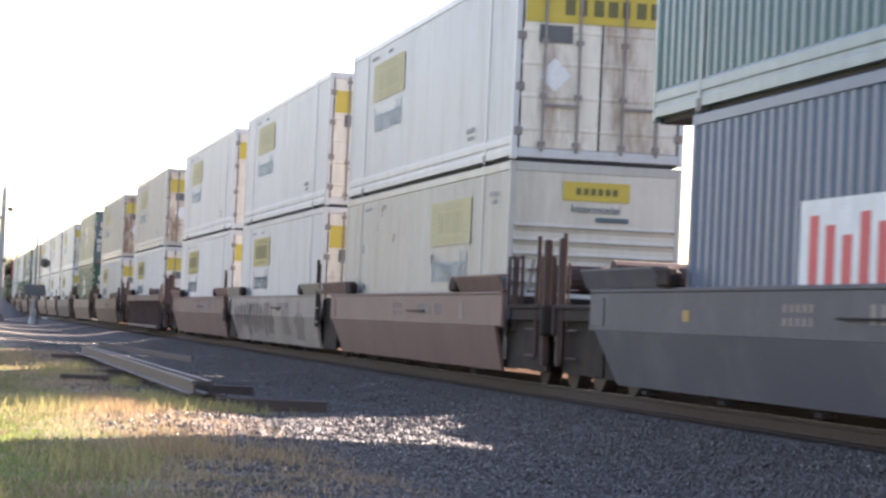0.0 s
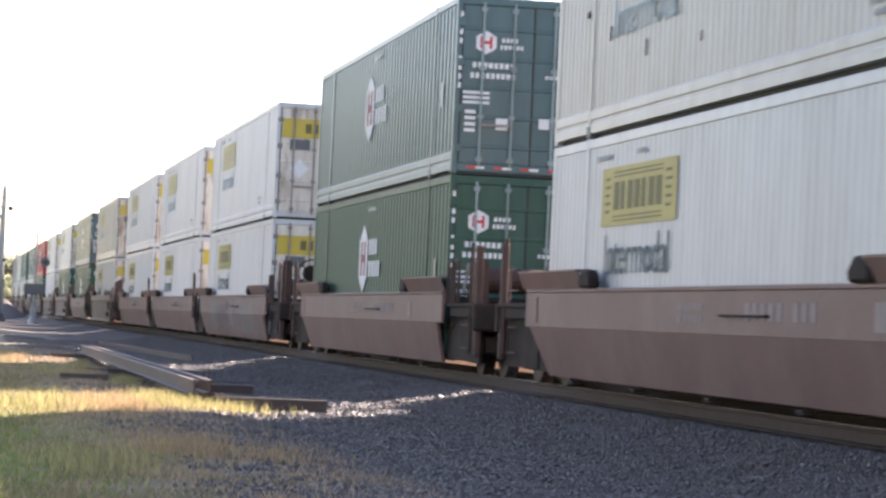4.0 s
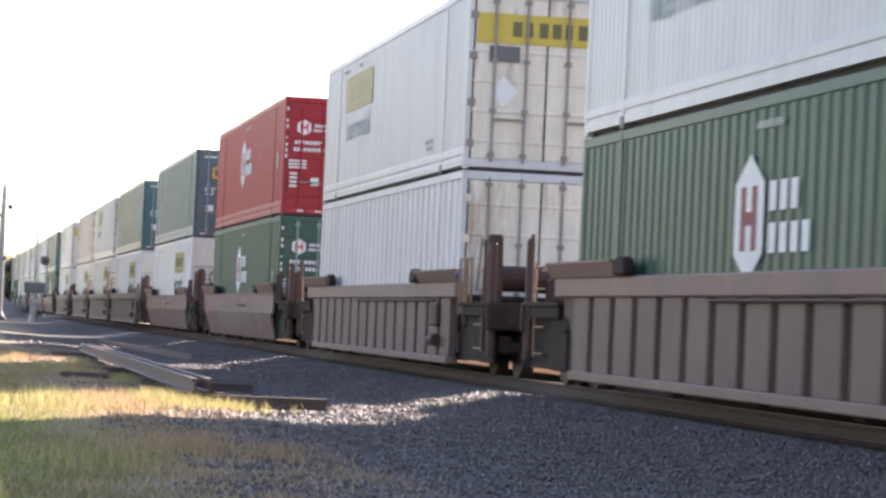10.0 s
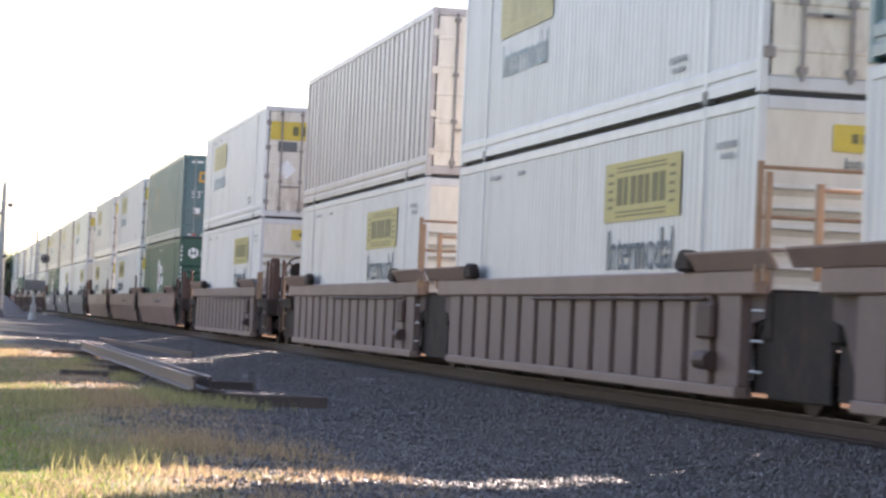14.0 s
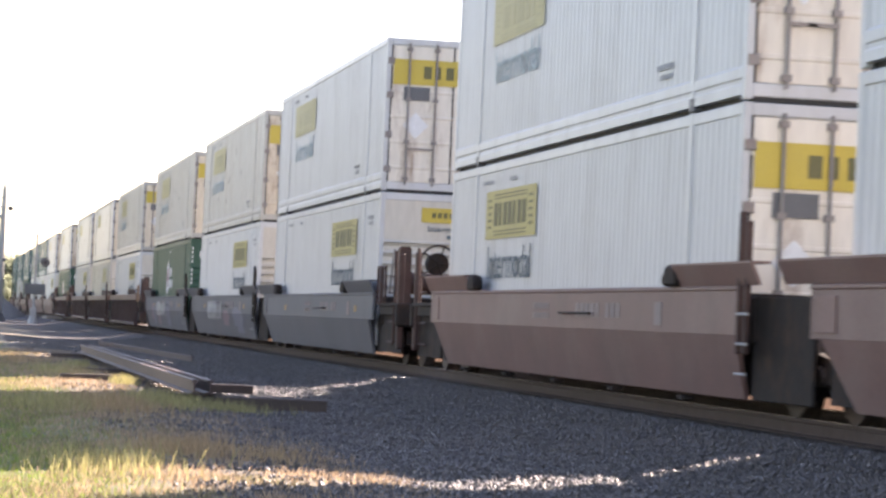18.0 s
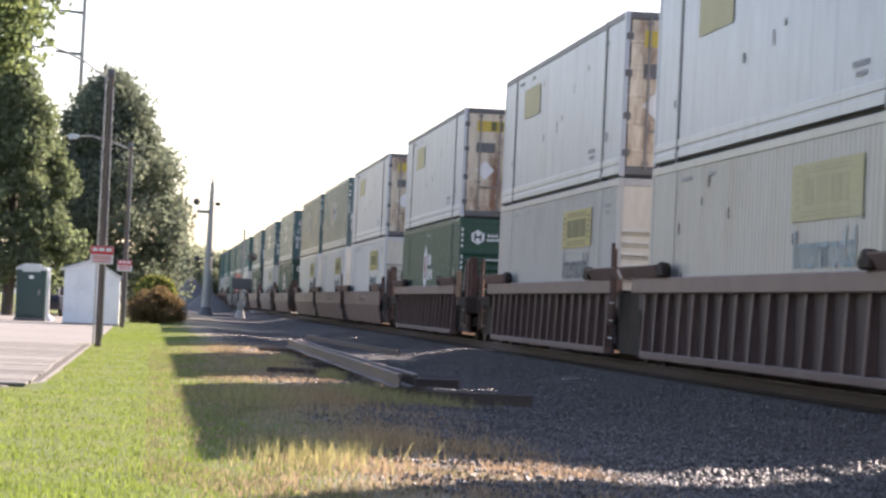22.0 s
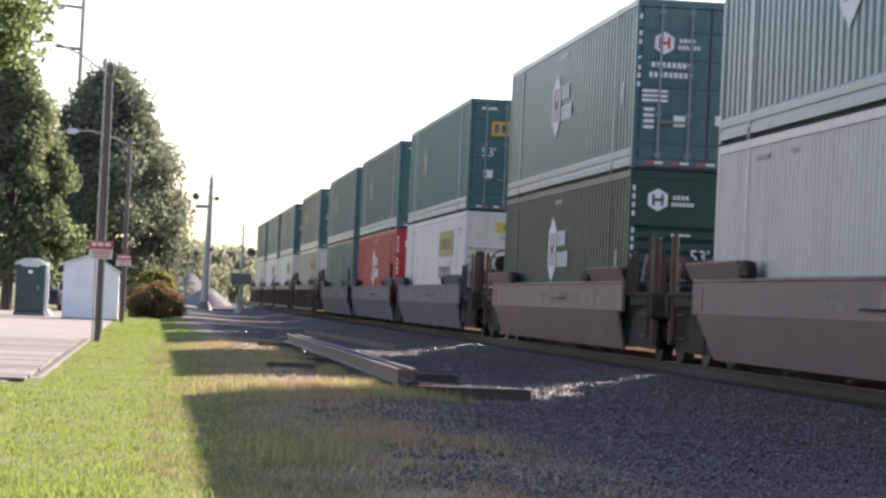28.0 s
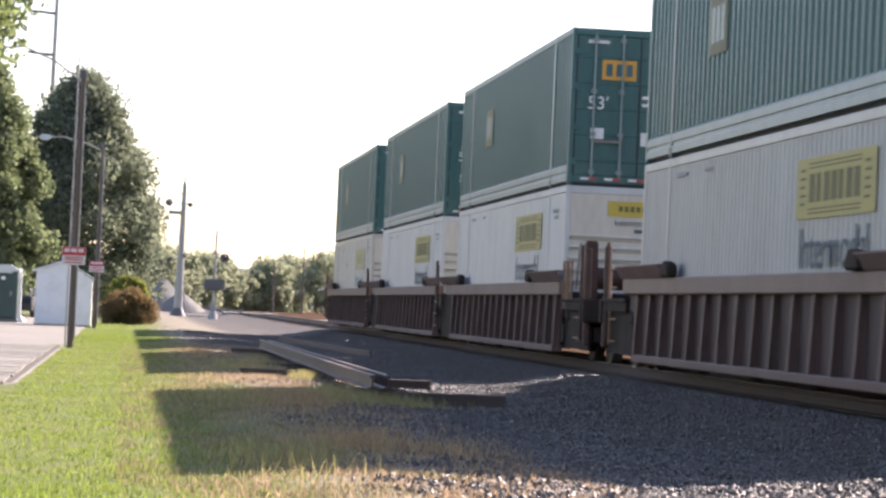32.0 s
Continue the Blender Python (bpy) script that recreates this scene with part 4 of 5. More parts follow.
TRAIN = [
    (-9.5, "pale", D, "white", F, "grey", 0), (14.4, "teal", D, "blue", D, "grey", 0),
    (38.5, "pale", D, "aged", F, "brown", 0), (58.0, "pale", D, "white", D, "bone", 1), (77.3, "pale", D, "white", D, "brown", 0),
    (101.2, "aged", D, "white", D, "rib", 0), (126.0, "aged", D, "white", D, "brown", 0), (149.7, "hubteal", D, "green", D, "brown", 0),
    (173.8, "pale", D, "white", D, "brown", 1), (193.5, "pale", D, "white", D, "brown", 0), (213.0, "pale", D, "white", D, "brown", 0),
    (237.0, "aged", D, "silver", D, "slot", 0), (260.4, "hubteal", D, "green", F, "brown", 0), (284.0, "pale", D, "green", F, "slot", 0),
    (308.4, "pale", D, "greyrib", D, "slot", 0), (332.0, "red", D, "green", D, "brown", 1), (355.8, "teal", D, "white", F, "brown", 0),
    (379.6, "teal", D, "white", F, "slot", 0), (399.0, "pale", D, "white", F, "slot", 0), (418.2, "brownrib", D, "white", F, "slot", 0),
    (442.5, "pale", D, "white", F, "slot", 0), (467.0, "teal", D, "green", F, "brown", 0), (486.3, "pale", D, "white", D, "brown", 0),
    (506.0, "pale", D, "white", D, "brown", 0), (529.5, "pale", D, "white", F, "ash", 0), (549.2, "aged", D, "white", F, "ash", 1),
    (569.2, "aged", D, "green", F, "ash", 1), (592.6, "aged", D, "white", F, "rib", 0), (613.0, "panel", D, "aged", F, "rib", 0),
    (632.3, "panel", D, "silver", F, "rib", 0), (656.8, "panel", D, "green", F, "rib", 0), (680.0, "panel", D, "white", F, "brown", 0),
    (699.3, "hubteal", D, "white", F, "brown", 0), (718.3, "hubteal", D, "white", F, "brown", 0), (743.6, "hubteal", D, "darkgreen", F, "brown", 0),
    (767.5, "hubteal", D, "silver", F, "tan", 0), (790.8, "hubteal", D, "darkgreen", F, "brown", 0), (815.0, "deepteal", D, "white", F, "ash", 0),
    (835.0, "deepteal", D, "red", F, "ash", 0), (854.3, "deepteal", D, "deepteal", F, "ash", 0), (877.5, "deepteal", D, "silver", F, "rib", 0),
    (901.2, "deepteal", D, "white", F, "rib", 0), (920.7, "deepteal", D, "white", F, "rib", 0), (940.4, "deepteal", D, "aged", F, "rib", 0),
]
MOVING = []          # thing, place along the line at 0 s, x, height


def graffiti(car, seed, material):
    """Sprayed colour along the close side of a car: soft-edged patches under tall bowed strokes that make no word."""
    rnd = random.Random(seed)

    def side_x(z, off):
        return -SIDE - off if z >= 0.8 else -SIDE - off + 0.15 * (0.8 - z) / 0.64

    def strip(rows, off):
        """Rows of (z, y0, y1) joined into one sheet on the side."""
        i = len(vs)
        for z, ya, yb in rows:
            vs.append((side_x(z, off), ya, z))
            vs.append((side_x(z, off), yb, z))
        for k in range(len(rows) - 1):
            j = i + 2 * k
            fs.append((j, j + 1, j + 3, j + 2))

    levels = [0.2 + 0.0857 * k for k in range(13)]
    levels = sorted(set([round(z, 4) for z in levels if z < 1.24] + [0.8]))
    layers = [("sprayed_patch", GRAFPINK, 3 if seed % 2 == 0 else 1, 0.004), ("sprayed_haze", GRAFBLUE, 2, 0.0136), ("graffiti", GRAF, 11, 0.021)]
    if material is DARKFRAME:
        layers = [("sprayed_patch", GRAFDULL, 4, 0.004), ("graffiti", GRAFDULL, 12, 0.015)]
    if material is MARK:
        layers = [("sprayed_patch", GRAFDULL, 8, 0.004), ("graffiti", MARK, 8, 0.015)]
    for name, mats, count, off in layers:
        vs, fs = [], []
        for k in range(count):
            if name == "graffiti":
                c = 7.4 + k * (0.36 if material is GRAF else 0.72) + rnd.uniform(-0.05, 0.05)
                w, lo, hi = rnd.uniform(0.08, 0.13) if material is GRAF else rnd.uniform(0.12, 0.3), rnd.uniform(0.55, 0.62) if material is GRAF else rnd.uniform(0.25, 0.5), rnd.uniform(1.08, 1.22)
                bow, ph = rnd.uniform(-0.03, 0.03), rnd.uniform(0, 3)
            else:
                c = rnd.uniform(2.2, 13.0)
                w, lo, hi = rnd.uniform(0.4, 0.9), rnd.uniform(0.2, 0.45), rnd.uniform(0.8, 1.2)
                bow, ph = rnd.uniform(-0.1, 0.1), rnd.uniform(0, 3)
            rows = []
            for z in levels:
                if lo <= z <= hi:
                    q = (z - lo) / (hi - lo)
                    ww = w * (0.6 + 0.4 * math.sin(math.pi * min(0.97, max(0.03, q))) ** 0.5) * (1 + 0.25 * math.sin(9 * q + ph))
                    cc = c + bow * math.sin(math.pi * q + ph)
                    rows.append((z, cc - ww, cc + ww))
            strip(rows, off + 0.0012 * k)
        me = bpy.data.meshes.new(name)
        me.from_pydata(vs, [], fs)
        g = link(name, me, mats, car, "faded sprayed colour")
        g["kind"] = "stuff"


def build_train():
    global CL
    made = {}
    for n, (u, us, ue, ls, le, ws, tag) in enumerate(TRAIN):
        near_c = n == 0 or u - TRAIN[n - 1][0] > 21.8
        far_c = n == len(TRAIN) - 1 or TRAIN[n + 1][0] - u > 21.8
        wheel = near_c and n in (3, 8, 13, 16, 20, 24, 31, 37)
        key = ("well", ws, near_c, far_c, wheel)
        if key not in made:
            made[key] = well_car(ws, near_c, far_c, wheel)
            tagged(made[key], WELL_LABELS[ws], "rail car", "well cars of the train")
            made[key + (0,)] = True
            car = made[key]
        else:
            car = None
        cars.append((key, car, u, tag, n))
        for s, e, z in ((ls, le, RAIL_Z + 0.32), (us, ue, 3.65)):
            k2 = (s, e)
            if k2 not in made:
                CL = 12.19 if s == "blue" else 16.15
                made[k2] = container(s, e)
                CL = 16.15
                tagged(made[k2], CONTAINER_LABELS[k2], "container", "containers on the train")
                c = made[k2]
            else:
                c = copy_thing(made[k2], Matrix.Identity(4))
            MOVING.append((c, u + 2.2 if s == "blue" else u, TRAIN_X, z))
    for key, car, u, tag, n in cars:
        if car is None:
            car = copy_thing(made[key], Matrix.Identity(4))
        MOVING.append((car, u + 1.4 if n == 1 else u, TRAIN_X, RAIL_Z))
        tagged_cars.append((car, tag, n))
    for car, tag, n in tagged_cars:
        if tag:
            graffiti(car, n, {"ash": GRAF, "bone": DARKFRAME}.get(TRAIN[n][5], MARK))


cars, tagged_cars = [], []
build_train()


# ---- ground ----
def ground_z(x, y):
    """Lawn level, rising over the ballast shoulder to the tie ends."""
    if x < 0.5 or x > 17:
        z = 0.0
    elif x < 3.8:
        # a low grassy swell between the lawn and the stone
        z = 0.06 * math.sin(math.pi * min(1.0, (x - 0.5) / 3.3)) ** 0.8 - 0.03 * max(0.0, (x - 2.8))
    elif x < 6.0:
        z = -0.03
    elif x < 7.0:
        z = -0.03 + 0.13 * (x - 6.0)
    elif x < 7.6:
        z = 0.10 + 0.12 * (x - 7.0) / 0.6
    elif x < 11.1:
        z = 0.22
    elif x < 12:
        z = 0.22 - 0.22 * (x - 11.1) / 0.9
    else:
        z = 0.0
    if -2 < x < 7.2 and 5 < y < 160:
        z += 0.025 * noise.noise((x * 0.8, y * 0.5, 0.0)) + 0.015 * noise.noise((x * 2.5, y * 2.0, 3.0))
    return z


def ground_material():
    m = bpy.data.materials.new("grass, dirt and ballast ground")
    m.use_nodes = True
    N, L = m.node_tree.nodes, m.node_tree.links
    b = N["Principled BSDF"]
    b.inputs["Specular IOR Level"].default_value = 0.25
    geo = N.new("ShaderNodeNewGeometry")
    sep = N.new("ShaderNodeSeparateXYZ")
    L.new(geo.outputs["Position"], sep.inputs[0])

    def noise_tex(scale, detail=4):
        n = N.new("ShaderNodeTexNoise")
        n.inputs["Scale"].default_value, n.inputs["Detail"].default_value = scale, detail
        L.new(geo.outputs["Position"], n.inputs["Vector"])
        return n.outputs["Fac"]

    def mixc(f, a, c):
        mx = N.new("ShaderNodeMix")
        mx.data_type = "RGBA"
        L.new(f, mx.inputs["Factor"])
        for sock, v in ((mx.inputs[6], a), (mx.inputs[7], c)):
            if isinstance(v, tuple):
                sock.default_value = (*v, 1)
            else:
                L.new(v, sock)
        return mx.outputs[2]

    def rng(v, lo, hi):
        r = N.new("ShaderNodeMapRange")
        r.inputs["From Min"].default_value, r.inputs["From Max"].default_value = lo, hi
        L.new(v, r.inputs["Value"])
        return r.outputs[0]

    def mul_add(v, k, w):
        q = N.new("ShaderNodeMath")
        q.operation = "MULTIPLY_ADD"
        L.new(v, q.inputs[0])
        q.inputs[1].default_value = k
        L.new(w, q.inputs[2])
        return q.outputs[0]

    grass = mixc(rng(noise_tex(0.5), 0.38, 0.62), (0.125, 0.165, 0.045), (0.205, 0.20, 0.075))
    grass = mixc(rng(noise_tex(14), 0.3, 0.75), grass, (0.09, 0.12, 0.035))
    dry = mixc(rng(noise_tex(1.4), 0.35, 0.65), (0.25, 0.215, 0.165), (0.18, 0.165, 0.12))
    stone = mixc(rng(noise_tex(22, 6), 0.3, 0.7), (0.048, 0.043, 0.041), (0.11, 0.10, 0.095))
    stone = mixc(rng(noise_tex(0.9), 0.4, 0.7), stone, (0.072, 0.066, 0.063))
    edge = mul_add(noise_tex(0.45), 2.4, sep.outputs["X"])
    c = mixc(rng(edge, 1.7, 3.1), grass, dry)
    c = mixc(rng(edge, 4.5, 5.6), c, stone)
    bed = N.new("ShaderNodeMath")
    bed.operation = "COMPARE"
    L.new(sep.outputs["X"], bed.inputs[0])
    bed.inputs[1].default_value, bed.inputs[2].default_value = TRAIN_X, 1.75
    bedf = mul_add(bed.outputs[0], 0.75, bed.outputs[0])
    c = mixc(rng(bedf, 0.0, 2.2), c, (0.05, 0.04, 0.035))
    c = mixc(rng(edge, 12.2, 13.6), c, (0.10, 0.066, 0.046))
    far_side = mixc(rng(edge, 150.0, 220.0), c, grass)
    gloss = N.new("ShaderNodeMapRange")
    gloss.inputs["From Min"].default_value, gloss.inputs["From Max"].default_value = 3.8, 5.0
    gloss.inputs["To Min"].default_value, gloss.inputs["To Max"].default_value = 0.95, 0.85
    L.new(edge, gloss.inputs["Value"])
    L.new(gloss.outputs[0], b.inputs["Roughness"])
    sheen = N.new("ShaderNodeMapRange")
    sheen.inputs["From Min"].default_value, sheen.inputs["From Max"].default_value = 11.0, 12.0
    sheen.inputs["To Min"].default_value, sheen.inputs["To Max"].default_value = 0.25, 0.0
    L.new(sep.outputs["X"], sheen.inputs["Value"])
    L.new(sheen.outputs[0], b.inputs["Specular IOR Level"])
    L.new(far_side, b.inputs["Base Color"])
    bp = N.new("ShaderNodeBump")
    bp.inputs["Strength"].default_value, bp.inputs["Distance"].default_value = 0.7, 0.04
    L.new(noise_tex(26, 5), bp.inputs["Height"])
    L.new(bp.outputs[0], b.inputs["Normal"])
    return m


def ground():
    xs = [-3000, -800, -200, -60, -25, -12, -7] + [-4 + 0.4 * k for k in range(46)] + [16, 20, 30, 60, 200, 800, 3000]
    ys = [-3000, -600, -100, -20, 0] + [4 + 0.6 * k for k in range(110)] + [75, 85, 100, 120, 150, 190, 240, 320, 500, 900, 1600, 4000]
    vs = [(x, y, ground_z(x, y)) for y in ys for x in xs]
    w = len(xs)
    fs = [(j * w + i, j * w + i + 1, (j + 1) * w + i + 1, (j + 1) * w + i) for j in range(len(ys) - 1) for i in range(w - 1)]
    me = bpy.data.meshes.new("ground")
    me.from_pydata(vs, [], fs)
    for p in me.polygons:
        p.use_smooth = True
    tagged(link("ground", me, ground_material()), "green lawn beside dry verge and grey ballast", "ground", kind="structure")


ground()


def slab(name, x0, x1, y0, y1, z, material, label, cat):
    ob = part(name, bx(x0, x1, y0, y1, z - 0.15, z), material, None)
    return tagged(ob, label, cat, kind="structure")


# car park of worn concrete, its edge running back to the poles
bm = prism([(-40, 33.5), (-1.75, 33.5), (-1.35, 35.5), (-1.3, 62), (-1.35, 100), (-2.5, 135), (-40, 135)], "z", -0.12, 0.012)
tagged(part("pavement", bm, PAVE, None), "worn pale concrete car park beside the lawn", "car park", kind="structure")
paving = part("paving_bed", prism([(-12, 33.6), (-1.8, 33.6), (-1.4, 35.6), (-1.36, 62), (-12, 62)], "z", 0.006, 0.018), PAVEDARK, None)
tagged(paving, "dark joints between the worn paving slabs", "paving", kind="structure")
slab_rng = random.Random(12)
slab_meshes = []
for k in range(5):
    d = 0.92 - 0.03 * k
    slab_meshes.append(part("slab", bev(bx(0.03, 2.45, 0, d, 0.0, 0.03 + 0.002 * k), 0.008), PAVE, paving))
row_y, count = 33.75, 0
while row_y < 61.0:
    for col in range(4):
        x = -11.6 + col * 2.5 + slab_rng.uniform(0, 0.04)
        if count < 5:
            piece = slab_meshes[count]
        else:
            piece = link("slab", slab_meshes[slab_rng.randrange(5)].data, None, paving)
        piece.location = (x + 0.15, row_y, 0.014)
        count += 1
    row_y += 1.02
slab("road", -60, 7.4, 196, 208, 0.05, ASPH, "asphalt road running up to the level crossing", "road")
slab("road_beyond", 11.3, 80, 196, 208, 0.05, ASPH, "asphalt road leading away behind the line", "road")
slab("crossing_panel", 7.42, 11.28, 197, 207, 0.385, CONC, "concrete panels between the rails at the crossing", "crossing")


# ---- track ----
def rail_profile(x, w=1.0):
    p = [(-0.07, 0), (0.07, 0), (0.07, 0.012), (0.01, 0.03), (0.01, 0.135), (0.036, 0.145), (0.036, 0.18), (-0.036, 0.18), (-0.036, 0.145), (-0.01, 0.135), (-0.01, 0.03), (-0.07, 0.012)]
    return [(x + a * w, b) for a, b in p]


track = new("railway_track")
tagged(track, "single railway track with rusty rails on timber ties", "track", kind="structure")
for s in (-1, 1):
    bm = prism([(a, b + RAIL_Z - 0.18) for a, b in rail_profile(TRAIN_X + s * 0.7535)], "y", -960, 960)
    part("rail", bm, RUSTYRAIL, track)
    part("rail_head", bx(TRAIN_X + s * 0.7535 - 0.03, TRAIN_X + s * 0.7535 + 0.03, -960, 960, RAIL_Z - 0.002, RAIL_Z + 0.003), RAILTOP, track, "polished running surface")

# ---- trees and shrubs ----
def leaf_cloud(name, blobs, count, size, material, parent, seed, flat=0.6):
    """Leaves in clumps on the shells of overlapping lumps, with gaps between."""
    rng = np.random.default_rng(seed)
    blobs = np.array(blobs, float)
    wgt = (blobs[:, 3] ** 2) / (blobs[:, 3] ** 2).sum()
    pick = rng.choice(len(blobs), count, p=wgt)
    d = rng.normal(size=(count, 3))
    d /= np.linalg.norm(d, axis=1, keepdims=True)
    r = blobs[pick, 3] * rng.uniform(0.3, 1.15, count)
    c = blobs[pick, :3] + d * r[:, None] * np.array([1, 1, 0.85])
    a = rng.normal(size=(count, 3))
    a /= np.linalg.norm(a, axis=1, keepdims=True)
    b = np.cross(a, rng.normal(size=(count, 3)))
    b /= np.linalg.norm(b, axis=1, keepdims=True)
    s = size * rng.uniform(0.6, 1.4, count)[:, None]
    v = np.stack([c - a * s, c - b * s * flat, c + a * s, c + b * s * flat], 1).reshape(-1, 3)
    f = np.arange(count * 4).reshape(-1, 4)
    me = bpy.data.meshes.new(name)
    me.from_pydata(v.tolist(), [], f.tolist())
    return link(name, me, material, parent)


def tree(x, y, h, spread, material, seed, label, leaves=16000, size=0.16, base=0.22, lump=0.32, name="tree", blob_n=46, cone=0.0, pw=0.55):
    rng = random.Random(seed)
    root = new(name)
    root.location = (x, y, 0)
    tagged(root, label, "tree", "trees by the car park")
    bm = bmesh.new()
    tube(bm, (0, 0, -0.2), (0.1, 0, h * 0.35), h * 0.026, h * 0.018, 10)
    tube(bm, (0.1, 0, h * 0.35), (0, 0.1, h * 0.85), h * 0.018, h * 0.005, 8)
    blobs = []
    for k in range(blob_n):
        t = (k + rng.random()) / blob_n
        z = h * (base + (0.98 - base) * t)
        prof = math.sin(math.pi * (0.12 + 0.80 * t)) ** pw
        if cone:
            prof = (1 - t ** cone) ** 0.8 * (0.8 + 0.2 * min(1, t / 0.25))
        ang = k * 2.4 + rng.uniform(-0.5, 0.5)
        r = spread * prof * rng.uniform(0.35, 0.85)
        bl = (r * math.cos(ang), r * math.sin(ang), z, spread * lump * rng.uniform(0.7, 1.25))
        blobs.append(bl)
        if k % 3 == 0:
            tube(bm, (0.05, 0, z * 0.72), (bl[0] * 0.85, bl[1] * 0.85, z), h * 0.008, h * 0.002, 6)
    part("trunk", bm, BARK, root)
    leaf_cloud("crown", blobs, leaves, size, material, root, seed)
    return root


tree(-6.5, 124, 11.2, 3.7, LEAFLIGHT, 3, "bright green leafy tree behind the car park", 46000, 0.115, base=0.15, lump=0.22, blob_n=90, cone=1.9)
tree(-2.6, 146, 12.8, 5.75, LEAFDARK, 5, "tall dark green rounded tree beyond the shed", 64000, 0.12, base=0.14, lump=0.2, blob_n=120, cone=2.1)
tree(-5.35, 52, 9.3, 3.5, LEAFNEAR, 8, "yellowish leafy tree leaning its branches over the car park", 62000, 0.075, base=0.47, lump=0.19, blob_n=120, pw=0.7)
tree(-13.0, 138, 12.0, 4.5, LEAFDARK, 11, "dark green tree at the back of the car park", 16000, 0.18)


def shrub(x, y, w, h, seed, material, name, label, count=9000, size=0.06, z0=0.0, flatten=1.0):
    rng = random.Random(seed)
    root = new(name)
    root.location = (x, y, 0)
    tagged(root, label, "bush")
    bm = bmesh.new()
    blobs = []
    for k in range(34):
        q = math.sqrt((k + 0.5) / 34)
        a, r = k * 2.4 + rng.uniform(-0.2, 0.2), w / 2 * 0.78 * q
        zz = z0 + (h - z0) * (0.22 if k % 2 else 0.34 + 0.40 * (1 - q * q) * rng.uniform(0.75, 1.05))
        blobs.append((r * math.cos(a), r * math.sin(a), zz, 0.15 * w * rng.uniform(0.85, 1.15)))
        part("stem", bar((0.1 * math.cos(a), 0.1 * math.sin(a), -0.05), (blobs[-1][0], blobs[-1][1], zz), 0.02, 0.006, 5), BARK, root)
    leaf_cloud("foliage", blobs, count, size, material, root, seed)
    return root


shrub(0.25, 116, 2.7, 1.75, 21, LEAFBROWN, "bush", "rounded reddish-brown bush on the lawn edge", 24000, 0.045)
shrub(0.2, 121, 2.0, 2.3, 22, LEAFTOP, "shrub", "yellow-green shrub behind the brown bush", 7000, 0.07, z0=1.0)


def far_trees():
    rng = random.Random(4)
    spec = [(4.6, 330, 7.2, 3.4), (7.2, 335, 6.6, 3.2), (10.0, 345, 6.8, 3.3), (12.4, 352, 6.0, 2.9), (15.0, 356, 4.8, 2.8), (17.2, 358, 5.0, 2.6), (19.5, 360, 6.6, 3.4), (22.5, 365, 7.4, 3.6), (26.0, 350, 7.6, 3.8), (30.0, 340, 7.0, 3.6), (-3, 345, 5.0, 3.5)]
    for k, (x, y, h, s) in enumerate(spec):
        # These trees carry their haze in the leaf colour.
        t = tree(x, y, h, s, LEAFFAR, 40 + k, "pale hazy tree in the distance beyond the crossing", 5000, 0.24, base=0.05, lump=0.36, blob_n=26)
        tagged(t, group="far trees")
    bm = bmesh.new()
    n = 80
    pr = None
    for k in range(n + 1):
        x = -500 + 1000 * k / n
        h = 9 + 5 * noise.noise((k * 0.33, 0.2, 0))
        a, b, c = bm.verts.new((x, 700, -1)), bm.verts.new((x, 730, h)), bm.verts.new((x, 800, -1))
        if pr:
            bm.faces.new((pr[0], a, b, pr[1]))
            bm.faces.new((pr[1], b, c, pr[2]))
        pr = (a, b, c)
    # The pale blue-grey is distance haze painted onto the woodland.
    hill = mat("woodland with blue-grey haze tint", (0.22, 0.26, 0.24), rough=1.0, var=0.2, scale=0.05, fine=0.4, bump=0)
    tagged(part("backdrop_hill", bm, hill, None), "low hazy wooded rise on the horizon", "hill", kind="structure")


far_trees()


